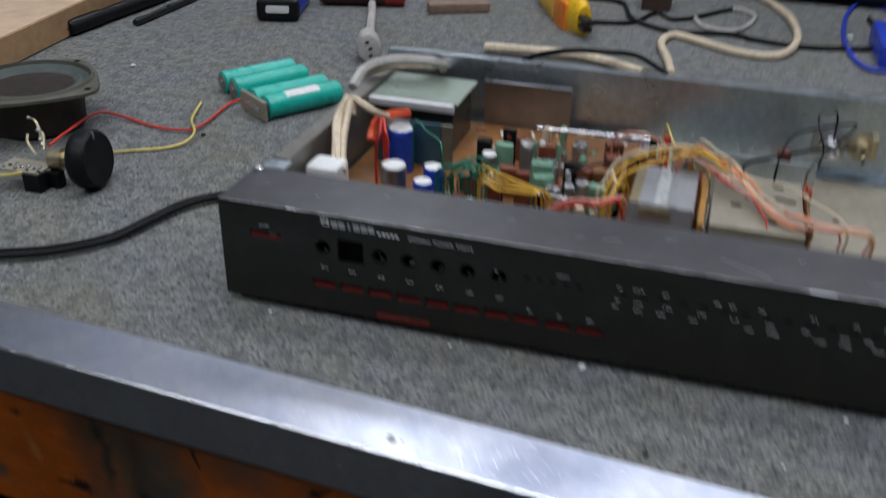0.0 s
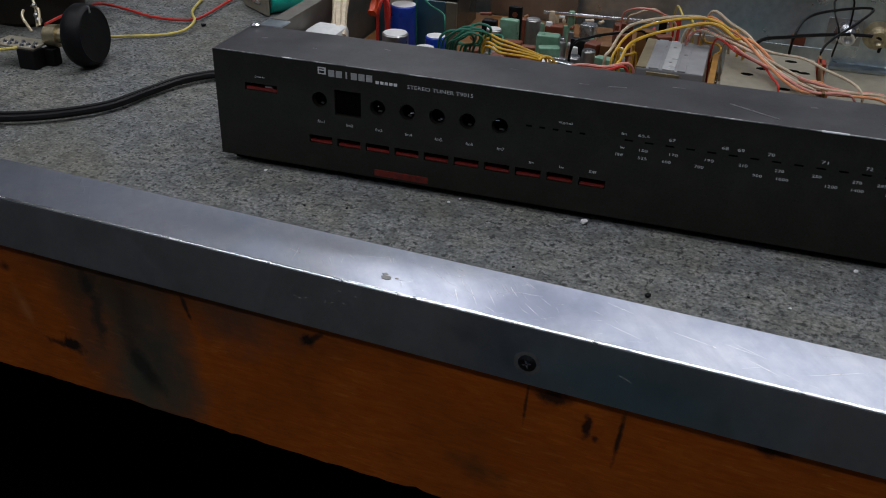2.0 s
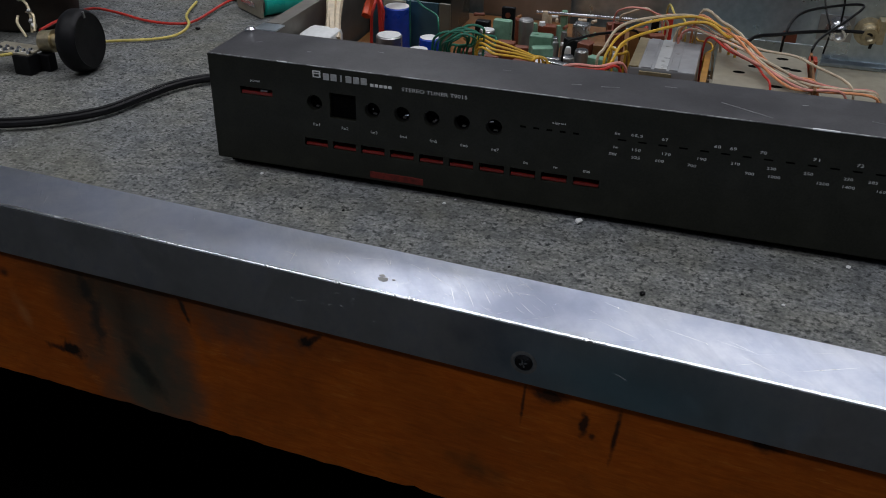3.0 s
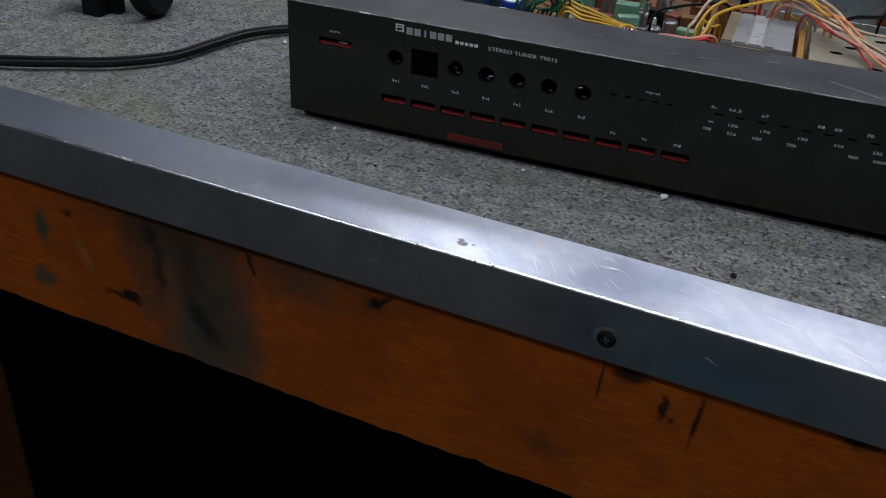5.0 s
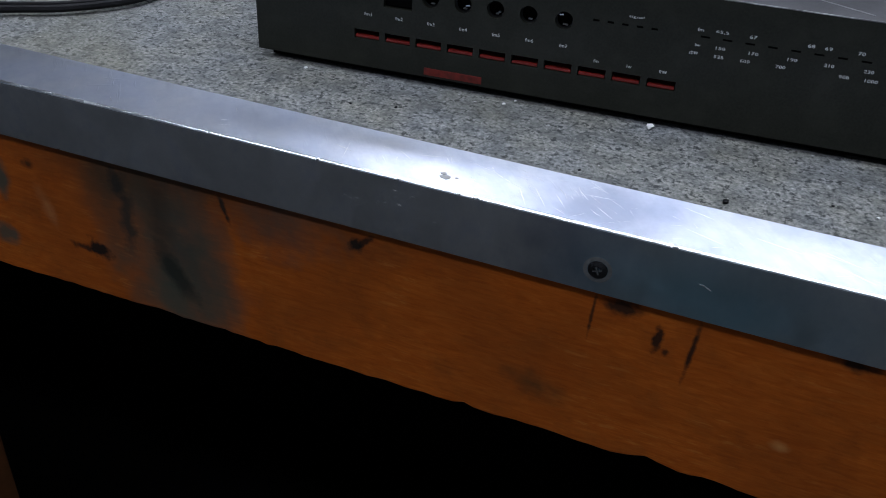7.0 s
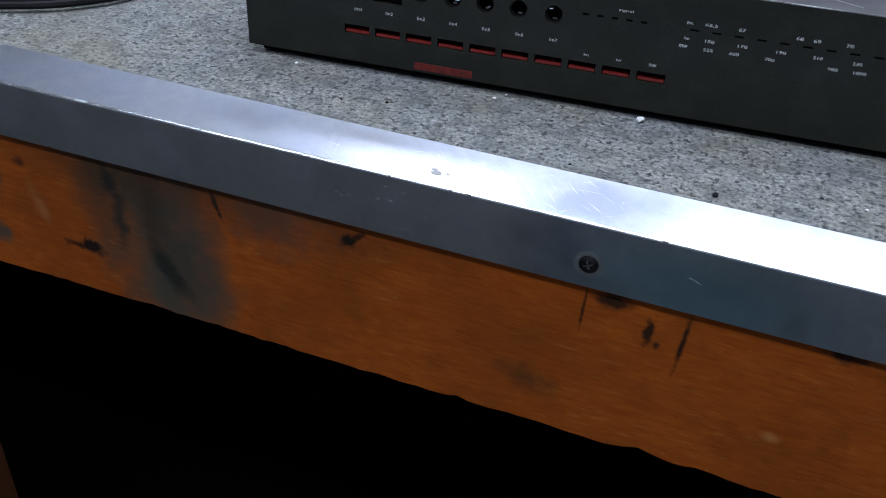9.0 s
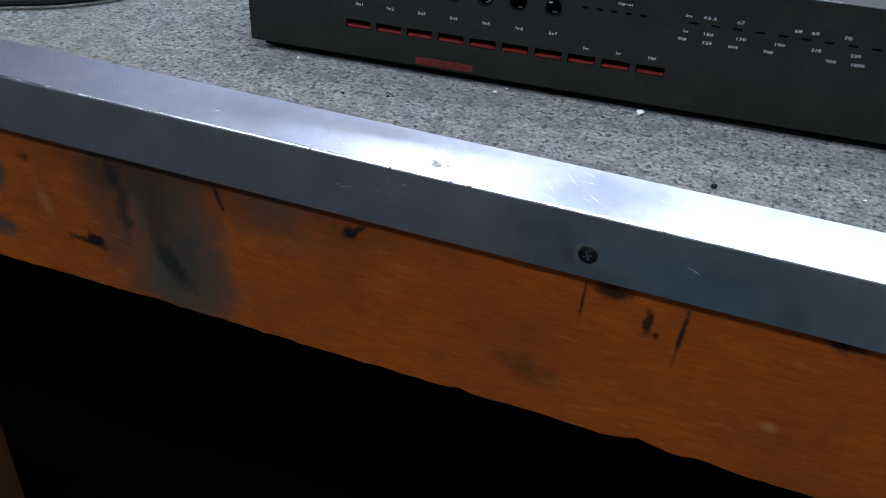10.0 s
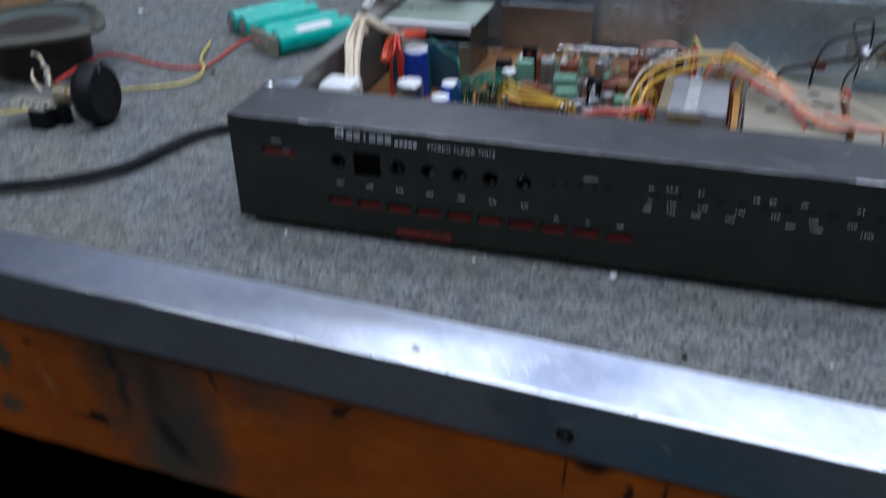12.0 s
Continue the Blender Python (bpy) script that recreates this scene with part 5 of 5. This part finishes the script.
part("board_scrap", box(-0.2220, -0.1880, 0.0800, 0.0990, 0.0135, 0.0150, 0.0003, Matrix.Identity(4)), BEIGE, pot)
part("black_base", box(-0.2010, -0.1870, 0.0790, 0.0900, 0.0, 0.0135, 0.0012), BLACK, pot)
part("black_base", box(-0.1900, -0.1800, 0.0900, 0.0980, 0.0, 0.0120, 0.0012), BLACK, pot)
for i in range(10):
    part("solder_joint", lathe([(0, 0), (0.0018, 0), (0.0012, 0.0014), (0, 0.0020)], pose(-0.2180 + 0.0032 * i, 0.0830 + 0.006 * ((i * 7) % 3) / 2, 0.0149), 8), CHROME, pot)
for run in ([(-0.196, 0.098, 0.024), (-0.200, 0.104, 0.036), (-0.206, 0.108, 0.0415), (-0.213, 0.110, 0.0420)], [(-0.192, 0.096, 0.026), (-0.196, 0.102, 0.035), (-0.203, 0.104, 0.036)], [(-0.198, 0.094, 0.022), (-0.205, 0.096, 0.030), (-0.207, 0.100, 0.034)]):
    part("terminal_lug", tube(run, 0.0006, 6, 5, 1.8), BRASS, pot)
for x, y, z, r in ((-0.1975, 0.1010, 0.0310, 0.0021), (-0.2010, 0.1045, 0.0365, 0.0018), (-0.1945, 0.0990, 0.0285, 0.0023), (-0.2125, 0.1098, 0.0420, 0.0013)):
    part("solder_blob", lathe([(0, -r), (r * 0.8, -r * 0.6), (r, 0.0), (r * 0.7, r * 0.7), (0, r)], pose(x, y, z, 25, 15, 0), 10), GREY_METAL, pot)

# loudspeaker lying face up
spk = holder("loudspeaker", "old loudspeaker lying face up, dark paper cone in an olive frame", "loudspeaker")
SC = pose(-0.2725, 0.1875, 0.0, 0, 0, -47.9)
part("magnet_cover", lathe([(0, 0), (0.0333, 0), (0.0362, 0.003), (0.0377, 0.024), (0.0435, 0.034), (0, 0.034)], SC, 40), MAGNET, spk, "dark brown rear cover")
bm = bmesh.new()
outer, inner = [], []
N_S = 64
for i in range(N_S):
    a = 2 * math.pi * i / N_S
    c, s = math.cos(a), math.sin(a)
    sq = (abs(c) ** 7 + abs(s) ** 7) ** (-1 / 7)
    ro = 0.0500 * (1 + 0.72 * (sq - 1))
    outer.append((ro * c, ro * s))
    inner.append((0.0453 * c, 0.0453 * s))
rings = [[bm.verts.new((x, y, z)) for x, y in lp] for lp, z in ((outer, 0.0345), (outer, 0.0370), ([(x * 0.985, y * 0.985) for x, y in outer], 0.0378), ([(x * 1.05, y * 1.05) for x, y in inner], 0.0378), ([(x * 1.02, y * 1.02) for x, y in inner], 0.0402), (inner, 0.0402), ([(x * 0.98, y * 0.98) for x, y in inner], 0.0360))]
for a, b in zip(rings, rings[1:]):
    for i in range(N_S):
        bm.faces.new((a[i], a[(i + 1) % N_S], b[(i + 1) % N_S], b[i]))
bmesh.ops.transform(bm, matrix=SC, verts=bm.verts)
part("frame", bm, BASKET, spk, "olive pressed-steel frame with square corners")
part("cone", lathe([(0.0446, 0.0358), (0.0420, 0.0380), (0.0384, 0.0355), (0.0362, 0.0370), (0.0333, 0.0345), (0.0159, 0.0280), (0.0145, 0.0295), (0.0072, 0.0320), (0.0000, 0.0327)], SC, 48), CONE, spk, "grey-green paper cone")
for a in (45, 135, 225, 315):
    part("mounting_hole", lathe([(0, 0), (0.0026, 0), (0.0026, 0.0003), (0, 0.0003)], SC @ pose(0.0540 * math.cos(radians(a)), 0.0540 * math.sin(radians(a)), 0.0377), 14), HOLE_SHADE, spk)

# pale board at the back corner, black probe and thin rod beside it
BD = pose(-0.3930, 0.2760, 0.0, 0, 0, 96)
plank = holder("plywood_board", "pale plywood board lying on the felt", "board")
part("board_body", box(0.0, 0.55, 0.0, 0.40, 0.0008, 0.0292, 0.0012, BD), PLY_EDGE, plank)
part("board_face", box(0.0015, 0.5485, 0.0015, 0.3985, 0.0290, 0.0300, 0.0004, BD), PLY, plank)
probe = holder("soldering_tool", "slim black tool handle with a dark red tip", "hand tool")
part("handle", lathe([(0, 0), (0.0075, 0.001), (0.0085, 0.004), (0.0085, 0.05), (0.0070, 0.056), (0.0080, 0.075), (0.0080, 0.20), (0, 0.20)], along((-0.4080, 0.4060, 0.0088), (-0.3950, 0.6050, 0.0088)), 18), BLACK, probe)
part("tip", lathe([(0, -0.045), (0.0012, -0.044), (0.0020, 0.0), (0, 0.0)], along((-0.4080, 0.4060, 0.0088), (-0.3950, 0.6050, 0.0088)) @ pose(0, 0, 0), 10), TOOL_RED, probe)
thing("thin_rod", lathe([(0, 0), (0.0035, 0.0006), (0.0042, 0.003), (0.0042, 0.16), (0.0030, 0.163), (0, 0.163)], along((-0.3660, 0.4640, 0.0044), (-0.3640, 0.6200, 0.0044)), 14), BLACK_STEEL, "thin dark steel rod lying on the felt", "rod")

# blue adaptor, red-black handle, pliers-like cutter in yellow, wood offcut
blu = holder("blue_torch", "blue plastic pocket torch with a black end", "torch")
MB = pose(-0.2300, 0.5330, 0.0, 0, 0, 14)
part("body", box(-0.0220, 0.0220, 0.0140, 0.1000, 0.0008, 0.0290, 0.0070, MB), TOOL_BLUE, blu)
part("end_cap", box(-0.0240, 0.0240, 0.0000, 0.0160, 0.0, 0.0250, 0.0060, MB), BLACK, blu)
part("lens_strip", box(-0.0120, 0.0140, -0.0010, 0.0010, 0.0110, 0.0190, 0.0020, MB), WHITE, blu)
scr = holder("screwdriver", "screwdriver with a black and dark red handle", "screwdriver")
m = along((-0.2200, 0.6250, 0.0125), (-0.1200, 0.6520, 0.0125))
part("grip", lathe([(0, 0), (0.009, 0.001), (0.0118, 0.008), (0.0118, 0.075), (0.0105, 0.082), (0, 0.082)], m, 18), plastic("black_red_grip", (0.045, 0.010, 0.010), 0.45), scr)
part("grip_end", lathe([(0, 0.080), (0.0112, 0.080), (0.0122, 0.086), (0.0115, 0.102), (0, 0.105)], m, 18), TOOL_RED, scr)
offcut = thing("wood_offcut", box(-0.036, 0.036, -0.010, 0.012, 0.0, 0.0120, 0.0025, pose(-0.0540, 0.6500, 0.0, 0, 0, 28)), OLD_WOOD, "small weathered grey-brown wood offcut", "wood piece")
cut = holder("wire_stripper", "yellow and orange plastic wire stripper with dark jaws", "hand tool")
m = along((0.0300, 0.7350, 0.0150), (0.1000, 0.6050, 0.0150))
part("body", lathe([(0, 0), (0.016, 0.004), (0.020, 0.03), (0.024, 0.08), (0.0235, 0.11), (0.019, 0.138), (0.014, 0.150), (0, 0.150)], m @ Matrix.Diagonal((0.62, 1.15, 1, 1)), 26), TOOL_YEL, cut)
part("grip_pad", box(-0.016, 0.004, -0.024, 0.016, 0.086, 0.128, 0.006, m), TOOL_ORG, cut)
part("jaw", box(-0.007, 0.003, 0.002, 0.008, 0.146, 0.176, 0.0015, m), BLACK_STEEL, cut)
part("jaw", box(-0.007, 0.003, -0.007, -0.001, 0.146, 0.170, 0.0015, m), BLACK_STEEL, cut)
part("rivet", lathe([(0, 0), (0.003, 0), (0.003, 0.001), (0, 0.0014)], along((0.1090, 0.5890, 0.0190), (0.1090, 0.5890, 0.03)), 12), CHROME, cut)

# mains coupling of the grey lead
plug = holder("mains_coupling", "grey three-hole mains coupling on its lead", "power connector")
m = along((-0.0800, 0.4280, 0.0150), (-0.1150, 0.5150, 0.0130)) @ pose(0, 0, 0, 0, 0, 75)
part("shell", lathe([(0, 0), (0.0105, 0), (0.0125, 0.0015), (0.0135, 0.010), (0.0120, 0.030), (0.0075, 0.044), (0.0060, 0.060), (0, 0.060)], m @ Matrix.Diagonal((1.15, 0.92, 1, 1)), 26), GREY_CAB, plug)
for dx in (-0.0068, 0.0, 0.0068):
    part("contact_hole", box(-0.0012, 0.0012, -0.0020, 0.0020, -0.0004, 0.0010, 0.0003, m @ pose(dx, 0.0015 * (dx == 0), 0)), HOLE_SHADE, plug)

# dark gear at the back edge
gear = holder("headset", "black and silver headset lying in a tangle", "headset")
part("ear_shell", lathe([(0, 0), (0.024, 0.002), (0.028, 0.012), (0.020, 0.026), (0, 0.030)], pose(0.446, 0.640, 0.004, 20, 0, 0), 24), BLACK, gear)
part("ear_ring", lathe([(0.011, 0.0), (0.017, 0.002), (0.018, 0.008), (0.012, 0.011), (0.0, 0.010)], pose(0.458, 0.608, 0.012, 62, 0, 14), 24), GREY_METAL, gear)
part("headband", tube([(0.430, 0.650, 0.010), (0.452, 0.700, 0.022), (0.494, 0.720, 0.024), (0.520, 0.680, 0.016), (0.505, 0.620, 0.008)], 0.0075, 10, 8, 1.4), BLACK, gear)
part("blue_clip", box(0.3980, 0.4120, 0.5900, 0.6900, 0.0, 0.0240, 0.0040), TOOL_BLUE, gear)
thing("brown_block", box(0.148, 0.182, 0.735, 0.775, 0.0, 0.030, 0.002, Matrix.Identity(4)), plastic("dark_brown_bakelite", (0.055, 0.032, 0.024), 0.45), "small dark brown bakelite block", "block")
# added black case that stands for the dark area behind the cables
case = holder("dark_back_case", "black case added to fill the dark area at the back of the bench", "equipment case")
part("case_body", box(0.175, 0.90, 0.835, 1.03, 0.010, 0.230, 0.004), BLACK_STEEL, case)
for x in (0.2, 0.86):
    for y in (0.86, 1.0):
        part("case_foot", lathe([(0, 0), (0.011, 0), (0.012, 0.010), (0, 0.010)], pose(x, y, 0), 16), BLACK, case)

# scraps on the felt
crumbs = [(0.2027, -0.0030, 0.0022, WHITE, "tiny white crumb of plastic"), (0.0289, -0.0055, 0.0011, WHITE, "tiny white crumb of plastic"), (0.2410, -0.0594, 0.0015, BLACK, "tiny black scrap"), (0.3290, -0.0050, 0.0011, WHITE, "tiny white crumb of plastic"), (0.1330, -0.0060, 0.0009, WHITE, "tiny white crumb of plastic"), (0.1372, 0.0, 0.0007, WHITE, "tiny white crumb of plastic"), (0.3000, -0.0480, 0.0008, WHITE, "tiny white crumb of plastic"), (-0.1370, 0.2100, 0.0024, BLACK, "small black scrap"), (0.3790, 0.6910, 0.0045, WHITE, "small white plastic bead"), (-0.2880, 0.3420, 0.0030, WHITE, "small white paper scrap"), (0.0660, -0.0350, 0.0009, BLACK, "tiny black scrap"), (0.283, -0.045, 0.0008, BLACK, "tiny black scrap"), (-0.058, 0.097, 0.0014, WHITE, "tiny white crumb of plastic"), (-0.060, 0.101, 0.0009, WHITE, "tiny white crumb of plastic"), (0.1800, -0.0560, 0.0008, BLACK, "tiny black scrap"), (0.0870, -0.0300, 0.0009, BLACK, "tiny black scrap")]
rs = random.Random(2)
for x, y, r, mm, lab in crumbs:
    bm = bmesh.new()
    bmesh.ops.create_icosphere(bm, subdivisions=1, radius=r)
    for v in bm.verts:
        v.co *= 0.75 + 0.5 * rs.random()
        v.co.z = v.co.z * 0.6 + r * 0.5
    bmesh.ops.rotate(bm, verts=bm.verts, cent=(0, 0, 0), matrix=Matrix.Rotation(rs.uniform(0, 6), 3, "Z"))
    bmesh.ops.translate(bm, verts=bm.verts, vec=(x, y, 0))
    thing("crumb", bm, mm, lab + " on the felt", "crumb", "scraps on the felt")
